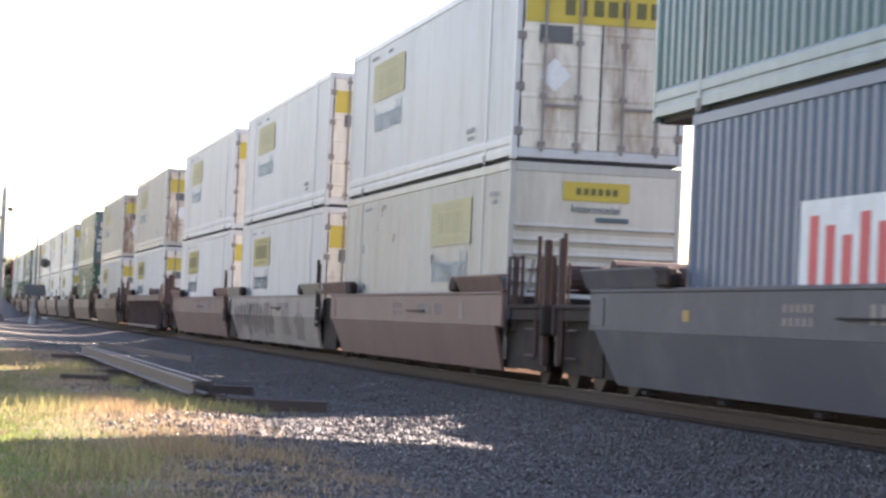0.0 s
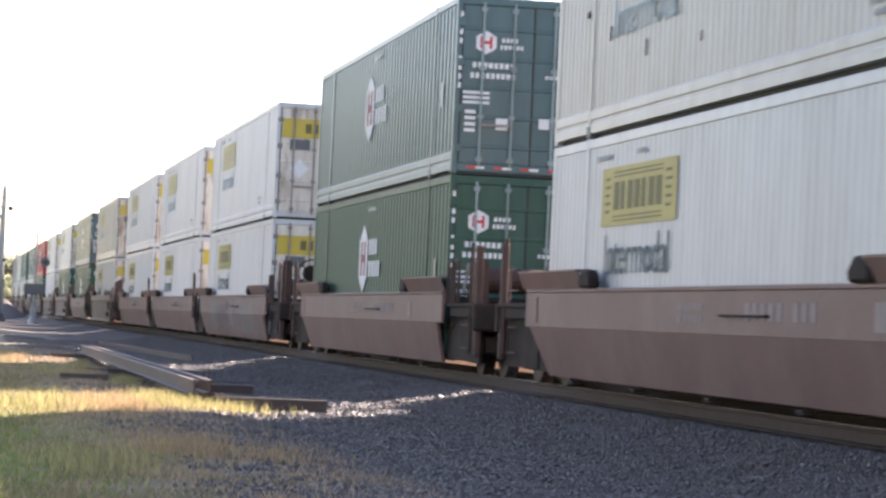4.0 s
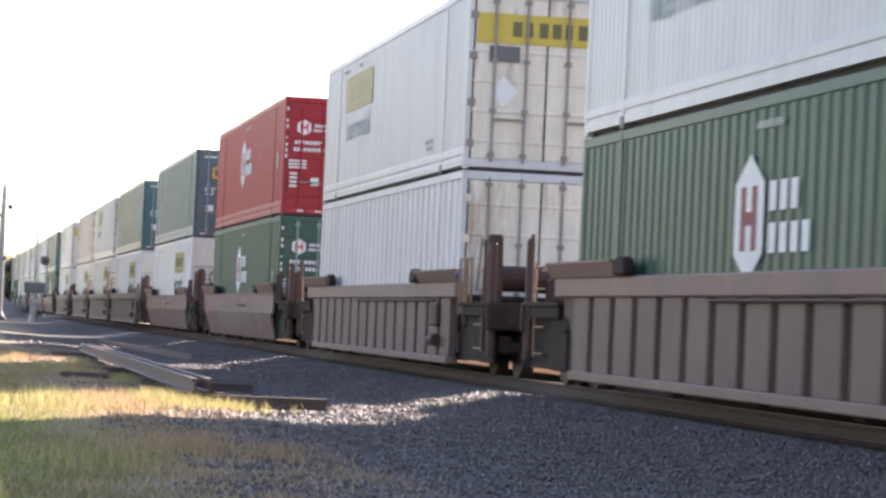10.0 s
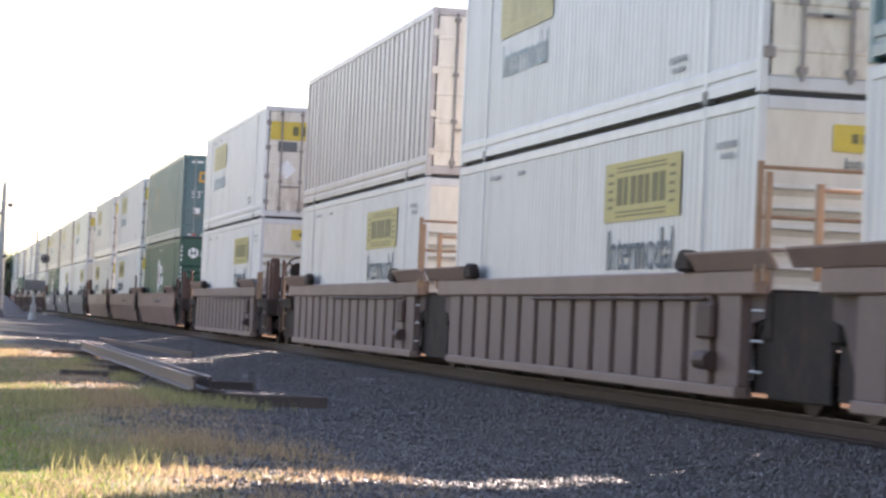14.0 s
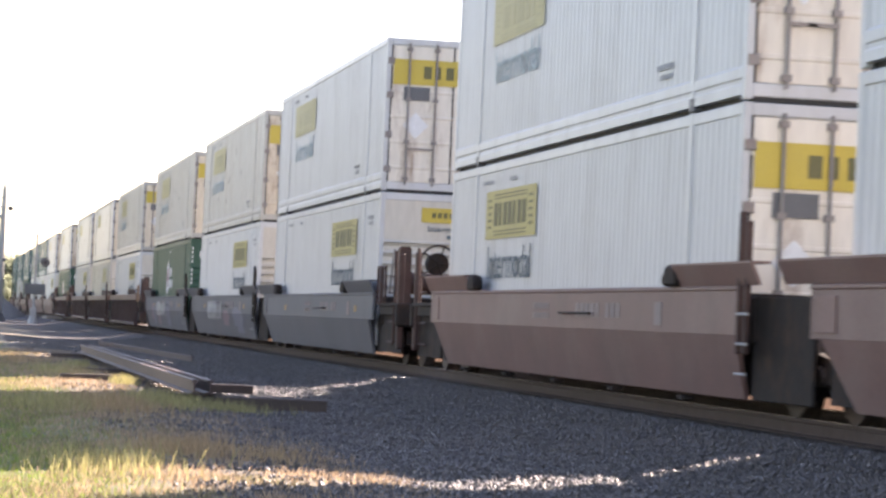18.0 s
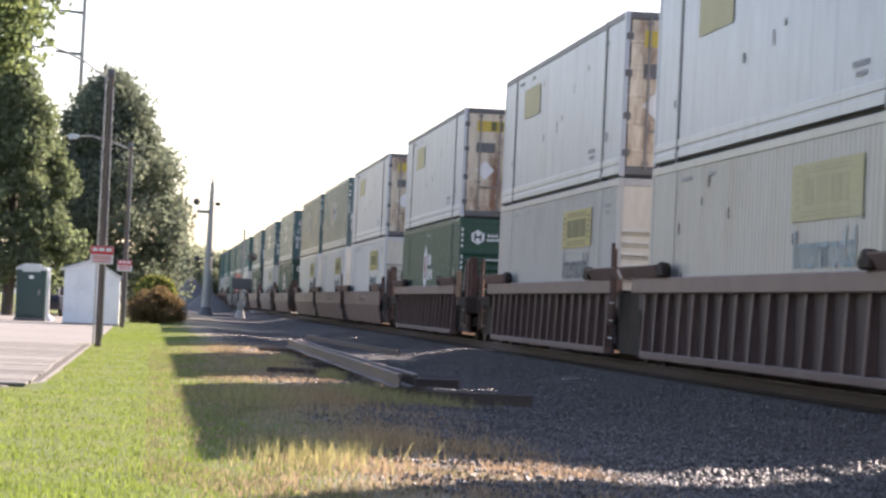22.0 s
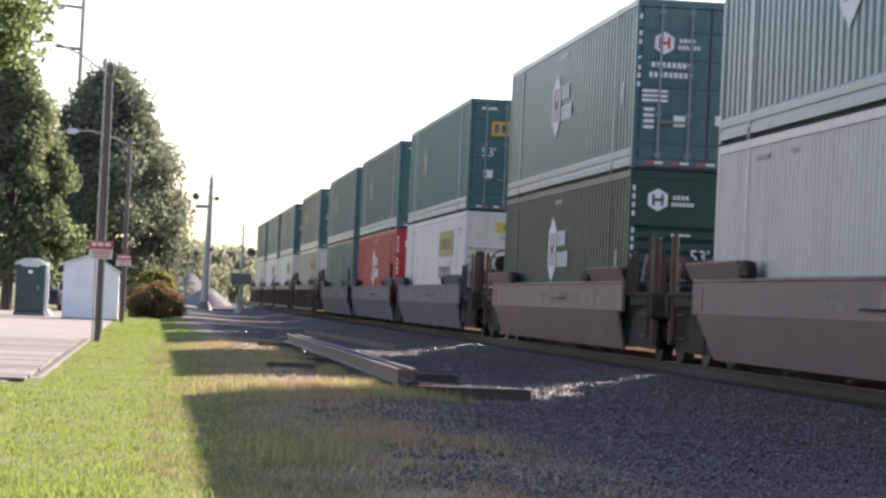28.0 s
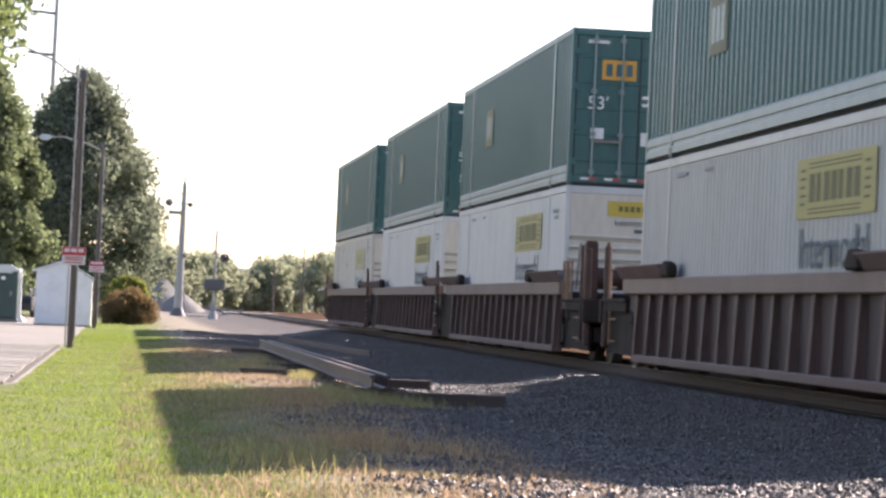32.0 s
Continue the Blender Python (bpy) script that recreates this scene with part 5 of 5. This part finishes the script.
# ---- poles, signs, signals ----
def pole(x, y, h, r, arm, lamp_drop, sign_z, label, arm_rise):
    root = new("street_lamp")
    root.location = (x, y, 0)
    tagged(root, label, "lamp post", "lamp posts by the car park")
    part("post", bar((0, 0, -0.2), (0.03, 0, h), r, r * 0.75, 14), WOODPOLE, root)
    part("conduit", bar((r * 1.15, -0.02, 0.2), (r * 0.95, -0.02, h * 0.94), 0.022, seg=8), GALV, root)
    bm = bmesh.new()
    pts = [(0, 0, h - 0.25), (-arm * 0.35, 0, h - 0.25 + arm_rise * 0.6), (-arm * 0.75, 0, h - 0.25 + arm_rise), (-arm, 0, h - 0.25 + arm_rise * 0.95)]
    for p, q in zip(pts, pts[1:]):
        tube(bm, p, q, 0.025, seg=8)
    part("arm", bm, GALV, root)
    e = pts[-1]
    bm = prism([(e[0] - 0.42, e[2] - 0.02), (e[0] - 0.3, e[2] + 0.09), (e[0] - 0.02, e[2] + 0.07), (e[0] + 0.05, e[2] - 0.02), (e[0] - 0.1, e[2] - 0.12), (e[0] - 0.35, e[2] - 0.12)], "y", -0.12, 0.12)
    part("lamp_head", bm, LOOROOF if y > 80 else GALV, root)
    part("cap", bx(-0.06, 0.1, -0.07, 0.07, h - 0.18, h + 0.02, b=0.02), DARKFRAME, root)
    sign = part("sign", bx(-0.26, 0.26, -r - 0.03, -r - 0.012, sign_z - 0.2, sign_z + 0.2, b=0.004), DECALWHITE, root, "white parking sign with red heading")
    part("sign_heading", bx(-0.255, 0.255, -r - 0.036, -r - 0.031, sign_z + 0.01, sign_z + 0.195), REDDECAL, sign)
    bm = bmesh.new()
    for a, b in ((-0.21, -0.1), (-0.07, 0.06), (0.09, 0.21)):
        box(bm, a, b, -r - 0.041, -r - 0.037, sign_z + 0.08, sign_z + 0.16)
    part("heading_print", bm, DECALWHITE, sign)
    bm = bmesh.new()
    for z in (sign_z - 0.04, sign_z - 0.09, sign_z - 0.15):
        box(bm, -0.2, 0.2, -r - 0.036, -r - 0.031, z - 0.012, z + 0.012)
    part("text_print", bm, REDDECAL, sign)
    return root


pole(-1.15, 61, 6.2, 0.075, 1.75, 0, 2.05, "brown wooden lamp post with sign at the lawn edge", 0.72)
pole(-1.02, 98, 6.65, 0.085, 1.85, 0, 2.22, "second wooden lamp post with sign beside the shed", 0.42)
wire_post = new("wire_post")
wire_post.location = (-1.28, 62, 0)
tagged(wire_post, "thin grey metal post beside the lamp post", "post")
part("shaft", bar((0, 0, 0), (0.02, 0, 6.6), 0.02, seg=8), GALV, wire_post)

monopole = new("power_pole")
monopole.location = (-7.5, 250, 0)
tagged(monopole, "tall slim grey steel power pole with side arms", "power pole")
part("shaft", bar((0, 0, -0.3), (0.2, 0, 36), 0.28, 0.15, 12), GALV, monopole)
for z in (23.0, 26.8):
    part("arm", bar((0, 0, z), (-2.3, 0, z + 0.15), 0.15, 0.11, 8), DARKFRAME, monopole)


def light_unit(parent, x, z, s):
    """A round crossing light with black backing and hood, on a short arm."""
    part("bracket", bar((0, 0, z), (x, -0.1, z), 0.035, seg=8), GALV, parent)
    lamp = part("light", bar((x, -0.12, z), (x, -0.2, z), 0.26 * s, seg=20), DARKFRAME, parent)
    part("hood", bar((x, -0.2, z + 0.02), (x, -0.42, z), 0.15 * s, 0.13 * s, 14), DARKFRAME, lamp)
    part("lens", bar((x, -0.425, z), (x, -0.43, z), 0.11 * s, seg=14), LENSM, lamp)


mast = new("signal_mast")
mast.location = (3.75, 189, 0)
tagged(mast, "tall grey tapered crossing signal mast with lights", "signal")
part("shaft", bar((0, 0, 0.0), (0.1, 0, 9.2), 0.33, 0.15, 16), GALV, mast)
part("tip", bar((0.1, 0, 9.2), (0.1, 0, 10.05), 0.09, 0.02, 10), GALV, mast)
part("base", bar((0, 0, -0.1), (0, 0, 0.55), 0.62, 0.34, 14), DARKFRAME, mast)
part("platform", bx(-0.95, 0.0, -0.3, 0.3, 7.05, 7.3, b=0.03), GALV, mast)
part("rail_frame", bar((-0.8, 0, 7.3), (-0.8, 0, 8.5), 0.03, seg=8), GALV, mast)
part("top_tie", bar((-0.8, 0, 8.5), (0.08, 0, 8.5), 0.03, seg=8), GALV, mast)
for x, z, s in ((-0.95, 7.85, 1.0), (0.55, 7.75, 0.7), (-0.75, 3.9, 0.75), (0.3, 4.2, 0.5)):
    light_unit(mast, x, z, s)
bm = bmesh.new()
for k in range(22):
    tube(bm, (0.12, -0.28, 1.0 + k * 0.36), (0.40, -0.28, 1.0 + k * 0.36), 0.018, seg=5)
tube(bm, (0.40, -0.28, 0.9), (0.36, -0.28, 8.6), 0.018, seg=5)
part("ladder", bm, GALV, mast)

second = new("signal_mast")
second.location = (5.75, 176, 0)
tagged(second, "short grey crossing signal mast with equipment box", "signal")
part("shaft", bar((0, 0, 0), (0.05, 0, 5.75), 0.10, 0.07, 12), GALV, second)
part("cross_arm", bar((-0.35, 0, 4.2), (0.5, 0, 4.2), 0.04, seg=8), GALV, second)
part("equipment_box", bx(-0.65, 0.7, -0.3, 0.3, 1.85, 2.55, b=0.05), DARKFRAME, second)
part("pedestal", bar((0, 0, -0.05), (0, 0, 0.5), 0.34, 0.22, 12), GALV, second)
part("cabinet", bx(-0.2, 0.2, -0.2, 0.2, 0.5, 1.0, b=0.04), GALV, second)
light_unit(second, 0.62, 3.95, 1.15)

flasher = new("crossing_flasher")
flasher.location = (1.35, 150, 0)
tagged(flasher, "grey crossing flasher post with round dark light", "signal")
part("shaft", bar((0, 0, 0), (0.08, 0, 3.9), 0.05, seg=10), GALV, flasher)
light_unit(flasher, -0.15, 2.5, 1.0)
part("lamp", bx(-0.1, 0.25, -0.1, 0.1, 3.85, 4.0, b=0.03), GALV, flasher)

# thin far poles beyond the crossing
for x, y, h in ((21.6, 330, 8.0), (18.0, 330, 6.3)):
    p = new("utility_pole")
    p.location = (x, y, 0)
    tagged(p, "slim wooden utility pole far down the line", "pole", "far poles")
    part("shaft", bar((0, 0, 0), (0, 0, h), 0.12, 0.09, 10), WOODPOLE, p)


def mound(x, y, r, h, seed, material, label, name):
    bm = bmesh.new()
    rings = [[bm.verts.new((x + r * t * math.cos(a) * (1 + 0.14 * noise.noise((math.cos(a) * 2, math.sin(a) * 2, seed))), y + r * t * math.sin(a), h * (1 - t) ** 0.9 * (1 + 0.15 * noise.noise((a, t * 3, seed))) - 0.03))
              for a in (2 * math.pi * k / 28 for k in range(28))] for t in (1.0, 0.8, 0.6, 0.4, 0.2, 0.05)]
    for p, q in zip(rings, rings[1:]):
        for k in range(28):
            bm.faces.new((p[k], p[(k + 1) % 28], q[(k + 1) % 28], q[k]))
    bm.faces.new(rings[-1])
    return tagged(part(name, bm, material, None), label, "gravel heap")


mound(5.0, 240, 2.4, 1.9, 1, GRAVEL, "pale grey heap of gravel by the crossing", "gravel_mound")
mound(3.6, 262, 3.6, 3.2, 2, mat("dark heaped earth", (0.17, 0.17, 0.165), rough=1.0, var=0.3, scale=1.0, fine=12, bump=1.0), "darker grey heap of spoil behind the gravel", "earth_mound")

# ---- shed, portable toilet, car ----
def shed():
    root = new("shed")
    root.location = (-2.2, 101, 0.012)
    tagged(root, "white painted wooden shed with pitched roof", "shed")
    w, d, e, pk = 1.02, 1.5, 2.0, 2.34
    outline = [(-w, 0), (w, 0), (w, e - 0.25), (0.0, pk), (-w, e)]
    part("wall", prism(outline, "y", -d / 2, d / 2), SHEDW, root)
    bm = bmesh.new()
    for k in range(9):
        x = -w + 0.115 + k * 0.225
        box(bm, x - 0.006, x + 0.006, -d / 2 - 0.012, -d / 2 - 0.001, 0.05, 1.72)
    part("battens", bm, SHEDW, root)
    for (xa, za), (xb, zb) in (((-w - 0.16, e - 0.04), (0.0, pk + 0.02)), ((0.0, pk + 0.02), (w + 0.1, e - 0.28))):
        part("roof_slope", prism([(xa, za), (xb, zb), (xb, zb + 0.06), (xa, za + 0.06)], "y", -d / 2 - 0.1, d / 2 + 0.1), SHEDW, root)
    part("sill", bx(-w - 0.02, w + 0.02, -d / 2 - 0.03, d / 2, -0.02, 0.06), CONC, root)


shed()


def toilet():
    root = new("portable_toilet")
    root.location = (-4.62, 105.5, 0.012)
    tagged(root, "dark green plastic portable toilet with pale roof", "portable toilet")
    part("cabin", bx(-0.56, 0.56, -0.56, 0.56, 0.1, 1.98, b=0.05), LOO, root)
    part("skid", bx(-0.6, 0.6, -0.58, 0.58, 0.0, 0.12, b=0.02), DARKFRAME, root)
    part("roof", prism([(-0.62, 1.95), (0.62, 1.95), (0.6, 2.03), (0.25, 2.2), (-0.25, 2.2), (-0.6, 2.03)], "y", -0.62, 0.62), LOOROOF, root)
    door = part("door", bx(-0.42, 0.42, -0.585, -0.558, 0.2, 1.85, b=0.012), LOO, root)
    part("handle", bx(0.28, 0.34, -0.61, -0.58, 1.0, 1.2, b=0.008), ZINC, door)
    part("vent", bx(-0.35, 0.35, -0.57, -0.55, 1.88, 1.95), LOOROOF, root)
    part("sign_plate", bx(-0.08, 0.08, -0.592, -0.586, 1.62, 1.74), DECALWHITE, door)


toilet()
post = new("white_post")
post.location = (-4.02, 106.5, 0.012)
tagged(post, "white painted post with broad foot beside the toilet", "post")
part("shaft", bar((0, 0, 0), (0, 0, 2.1), 0.07, seg=12), SHEDW, post)
part("foot", bar((0.05, 0, 0), (0, 0, 0.25), 0.26, 0.08, 12), SHEDW, post)


def parked_car(x, y, rz, label, paint):
    root = new("parked_car")
    root.matrix_basis = pose(x, y, 0.012, 0, 0, rz)
    tagged(root, label, "car", "cars in the car park")
    body = prism([(-2.2, 0.3), (2.2, 0.3), (2.25, 0.65), (2.1, 0.85), (1.2, 0.95), (-2.1, 0.98), (-2.28, 0.7)], "y", -0.86, 0.86)
    part("body", bev(body, 0.05), paint, root)
    part("cabin", bev(prism([(-2.0, 0.95), (1.15, 0.93), (0.45, 1.45), (-1.5, 1.5)], "y", -0.74, 0.74), 0.05), paint, root)
    for s in (-1, 1):
        part("side_window", prism([(-1.75, 1.0), (0.9, 1.0), (0.4, 1.38), (-1.45, 1.42)], "y", *sorted((s * 0.735, s * 0.755))), GLASSM, root)
        for wx in (-1.4, 1.4):
            wh = part("wheel", bar((wx, s * 0.68, 0.32), (wx, s * 0.88, 0.32), 0.32, seg=18), TYRE, root)
            part("rim", bar((wx, s * 0.87, 0.32), (wx, s * 0.89, 0.32), 0.2, seg=14), GALV, wh)


parked_car(-4.75, 131, 80, "blue-grey parked car, half hidden behind the shed", CARPAINT)
parked_car(-9.5, 133, 70, "dark parked car at the back of the car park", GLASSM)

# ---- spare rails and timbers lying on the verge ----
def lying_rail(x0, y0, x1, y1, z, label):
    L = math.hypot(x1 - x0, y1 - y0)
    a = -math.degrees(math.atan2(x1 - x0, y1 - y0))
    ob = part("spare_rail", prism(rail_profile(0, 1.0), "y", 0, L), SPARERAIL, None)
    ob.matrix_basis = pose(x0, y0, z, 0, 0, a)
    return tagged(ob, label, "rail", "spare rails on the verge")


lying_rail(3.18, 34.2, 3.16, 62.0, 0.16, "rusty spare rail lying on timbers by the ballast")
lying_rail(3.40, 34.4, 3.36, 62.3, 0.16, "rusty spare rail lying beside another on timbers")
lying_rail(6.05, 66, 5.05, 88.0, -0.06, "old rail lying flat on the ballast")


def timber(x, y, L, rz, z=0.0, w=0.22, h=0.17):
    bm = bev(bx(-L / 2, L / 2, -w / 2, w / 2, 0, h), 0.012)
    ob = part("timber", bm, TIE, None)
    ob.matrix_basis = pose(x, y, z, 0, 0, rz)
    return tagged(ob, "dark weathered old railway tie on the ground", "timber", "loose timbers on the verge")


timber(4.08, 34.5, 1.65, -2, -0.035)
timber(4.15, 41.5, 1.2, 3, -0.035, h=0.14)
timber(2.85, 48.5, 1.8, -4, 0.03, h=0.09)
timber(2.35, 42.5, 1.0, 6, 0.04, h=0.12)
timber(3.2, 60.0, 1.6, 2, 0.0, h=0.16)
timber(3.25, 34.75, 0.75, 2, 0.0, h=0.16)
timber(3.25, 47.0, 0.8, -3, 0.0, h=0.16)

# ---- grass, weeds and ballast stones ----
def blades(name, pts, hgt, wid, material, seed, label, lean=0.35):
    rng = np.random.default_rng(seed)
    n = len(pts)
    a = rng.uniform(0, 6.283, n)
    h = hgt * rng.uniform(0.5, 1.3, n)
    dx, dy = np.cos(a) * wid / 2, np.sin(a) * wid / 2
    la, lm = rng.uniform(0, 6.283, n), h * lean * rng.random(n)
    p = np.array(pts)
    b0 = p + np.stack([dx, dy, np.full(n, -0.01)], 1)
    b1 = p - np.stack([dx, dy, np.full(n, 0.01)], 1)
    tip = p + np.stack([np.cos(la) * lm, np.sin(la) * lm, h], 1)
    v = np.stack([b0, b1, tip], 1).reshape(-1, 3)
    me = bpy.data.meshes.new(name)
    me.from_pydata(v.tolist(), [], np.arange(3 * n).reshape(-1, 3).tolist())
    return tagged(link(name, me, material), label, "grass", kind="stuff")


def scatter(rng, n, x0, x1, y0, y1, keep=None):
    out = []
    for _ in range(n):
        # nearer ground gets more
        y = y0 + (y1 - y0) * rng.random() ** 1.6
        x = rng.uniform(x0, x1)
        if keep is None or keep(x, y, rng):
            out.append((x, y, ground_z(x, y)))
    return out


_r = random.Random(77)
LAWN = scatter(_r, 120000, -3.2, 2.2, 14, 75, lambda x, y, r: not (x < -1.3 and y > 33.0) and r.random() < (1.7 + 0.8 * noise.noise((x, y * 0.4, 9.0)) - x) / 1.2)
LAWN += scatter(_r, 22000, -1.3, 1.8, 75, 121, lambda x, y, r: r.random() < (1.7 + 0.8 * noise.noise((x, y * 0.4, 9.0)) - x) / 1.2)
blades("lawn_grass", LAWN, 0.032, 0.015, GRASSM, 1, "short green lawn grass", 0.9)


def weed_here(x, y, r):
    n = noise.noise((x * 1.1, y * 0.55, 7.0)) + 0.5 * noise.noise((x * 3, y * 2.1, 2.0))
    return r.random() < min(1.0, max(0.03, (x - 0.2) / 1.3)) and (n > 0.05 + 0.3 * max(0, x - 2.2) or r.random() < 0.25)


WEEDS = scatter(_r, 75000, 0.0, 3.5, 14.5, 70, weed_here)
blades("dry_grass", WEEDS, 0.05, 0.016, DRYM, 2, "dry orange-tan grass on the verge", 1.4)


def tufts(rng, spec):
    """Clumps of taller growth: centre, spread across, spread along, blades."""
    out = []
    for x, y, sx, sy, n in spec:
        for _ in range(n):
            a, b = rng.gauss(x, sx), rng.gauss(y, sy)
            out.append((a, b, ground_z(a, b)))
    return out


TALL = tufts(_r, [(1.95, 22.0, 0.25, 0.6, 800), (2.6, 21.2, 0.2, 0.5, 260), (2.0, 31.5, 0.3, 1.3, 1500), (2.3, 46.0, 0.2, 1.5, 500), (1.6, 57.0, 0.2, 2.0, 350)])
blades("tall_dry_grass", TALL, 0.13, 0.012, RUSTGRASS, 5, "taller tufts of orange-tan dry grass", 0.9)
SPRIGS = tufts(_r, [(2.75, 41.0, 0.10, 0.35, 500), (2.75, 33.4, 0.25, 1.2, 1500), (1.3, 31.5, 0.3, 1.4, 800), (3.5, 33.0, 0.3, 0.3, 500), (2.0, 47.0, 0.3, 2.0, 700), (2.6, 52.0, 0.12, 0.5, 350), (1.2, 20.0, 0.3, 0.9, 700)])
blades("weed_sprigs", SPRIGS, 0.15, 0.012, TUFTM, 6, "yellow-green weeds growing round the spare rails", 0.8)
GREENWEED = scatter(_r, 42000, 0.0, 3.0, 14, 66, lambda x, y, r: noise.noise((x * 1.3, y * 0.8, 17.0)) > -0.05 + 0.3 * max(0, x - 1.0))
blades("green_weeds", GREENWEED, 0.045, 0.016, WEEDM, 3, "dull green weeds among the dry grass", 1.0)


def stones():
    """Crushed stone on the bed: small uneven lumps."""
    rng = np.random.default_rng(9)
    n = 150000
    x = 1.5 + (8.1 - 1.5) * rng.random(n) ** 0.75
    y = 14 + 86 * rng.random(n) ** 2.1
    keep = x + 0.9 * np.array([noise.noise((a * 0.9, b * 0.5, 4.0)) for a, b in zip(x, y)]) + rng.uniform(-0.6, 0.6, n) > 2.35
    x, y = x[keep], y[keep]
    n = len(x)
    z = np.array([ground_z(a, b) for a, b in zip(x, y)])
    base = np.array([(1, 0, 0), (-1, 0, 0), (0, 1, 0), (0, -1, 0), (0, 0, 1), (0, 0, -1)], float)
    faces = np.array([(0, 2, 4), (2, 1, 4), (1, 3, 4), (3, 0, 4), (2, 0, 5), (1, 2, 5), (3, 1, 5), (0, 3, 5)])
    s = rng.uniform(0.011, 0.028, (n, 1, 1)) * rng.uniform(0.6, 1.35, (n, 6, 1))
    q = rng.normal(size=(n, 3, 3))
    q, _ = np.linalg.qr(q)
    v = np.einsum("nij,kj->nki", q, base) * s + np.stack([x, y, z + 0.008], 1)[:, None, :]
    f = (faces[None] + 6 * np.arange(n)[:, None, None]).reshape(-1, 3)
    me = bpy.data.meshes.new("ballast_stones")
    me.from_pydata(v.reshape(-1, 3).tolist(), [], f.tolist())
    m = STONE.copy()
    N, L = m.node_tree.nodes, m.node_tree.links
    geo, r = N.new("ShaderNodeNewGeometry"), N.new("ShaderNodeMapRange")
    r.inputs["To Min"].default_value, r.inputs["To Max"].default_value = 0.034, 0.078
    L.new(geo.outputs["Random Per Island"], r.inputs["Value"])
    c = N.new("ShaderNodeCombineColor")
    for k in range(3):
        L.new(r.outputs[0], c.inputs[k])
    warm = N.new("ShaderNodeVectorMath")
    warm.operation = "MULTIPLY"
    warm.inputs[1].default_value = (1.12, 1.0, 0.92)
    L.new(c.outputs[0], warm.inputs[0])
    L.new(warm.outputs[0], N["Principled BSDF"].inputs["Base Color"])
    tagged(link("ballast_stones", me, m), "grey crushed stone ballast beside the track", "ballast", kind="stuff")


stones()

# ties under the rails
tie_mesh = None
rest = bmesh.new()
for k in range(560):
    y = 10 + k * 0.53
    if k < 300:
        if tie_mesh is None:
            t = part("tie", bev(bx(-1.3, 1.3, -0.115, 0.115, 0.06, 0.222), 0.01), TIE, track)
            tie_mesh = t.data
        else:
            t = link("tie", tie_mesh, None, track)
        t.location = (TRAIN_X, y, 0.002)
    else:
        box(rest, TRAIN_X - 1.3, TRAIN_X + 1.3, y - 0.115, y + 0.115, 0.06, 0.224)
far_ties = part("far_ties", rest, TIE, track)
far_ties["kind"] = "stuff"


# ---- motion: the train runs past at a steady pace ----
def motions():
    for thing, u, x, z in MOVING:
        walk(thing, [(0.0, pose(x, u, z)), (16.0, pose(x, u - 16 * SPEED, z)), (32.0, pose(x, u - 32 * SPEED, z))])


motions()
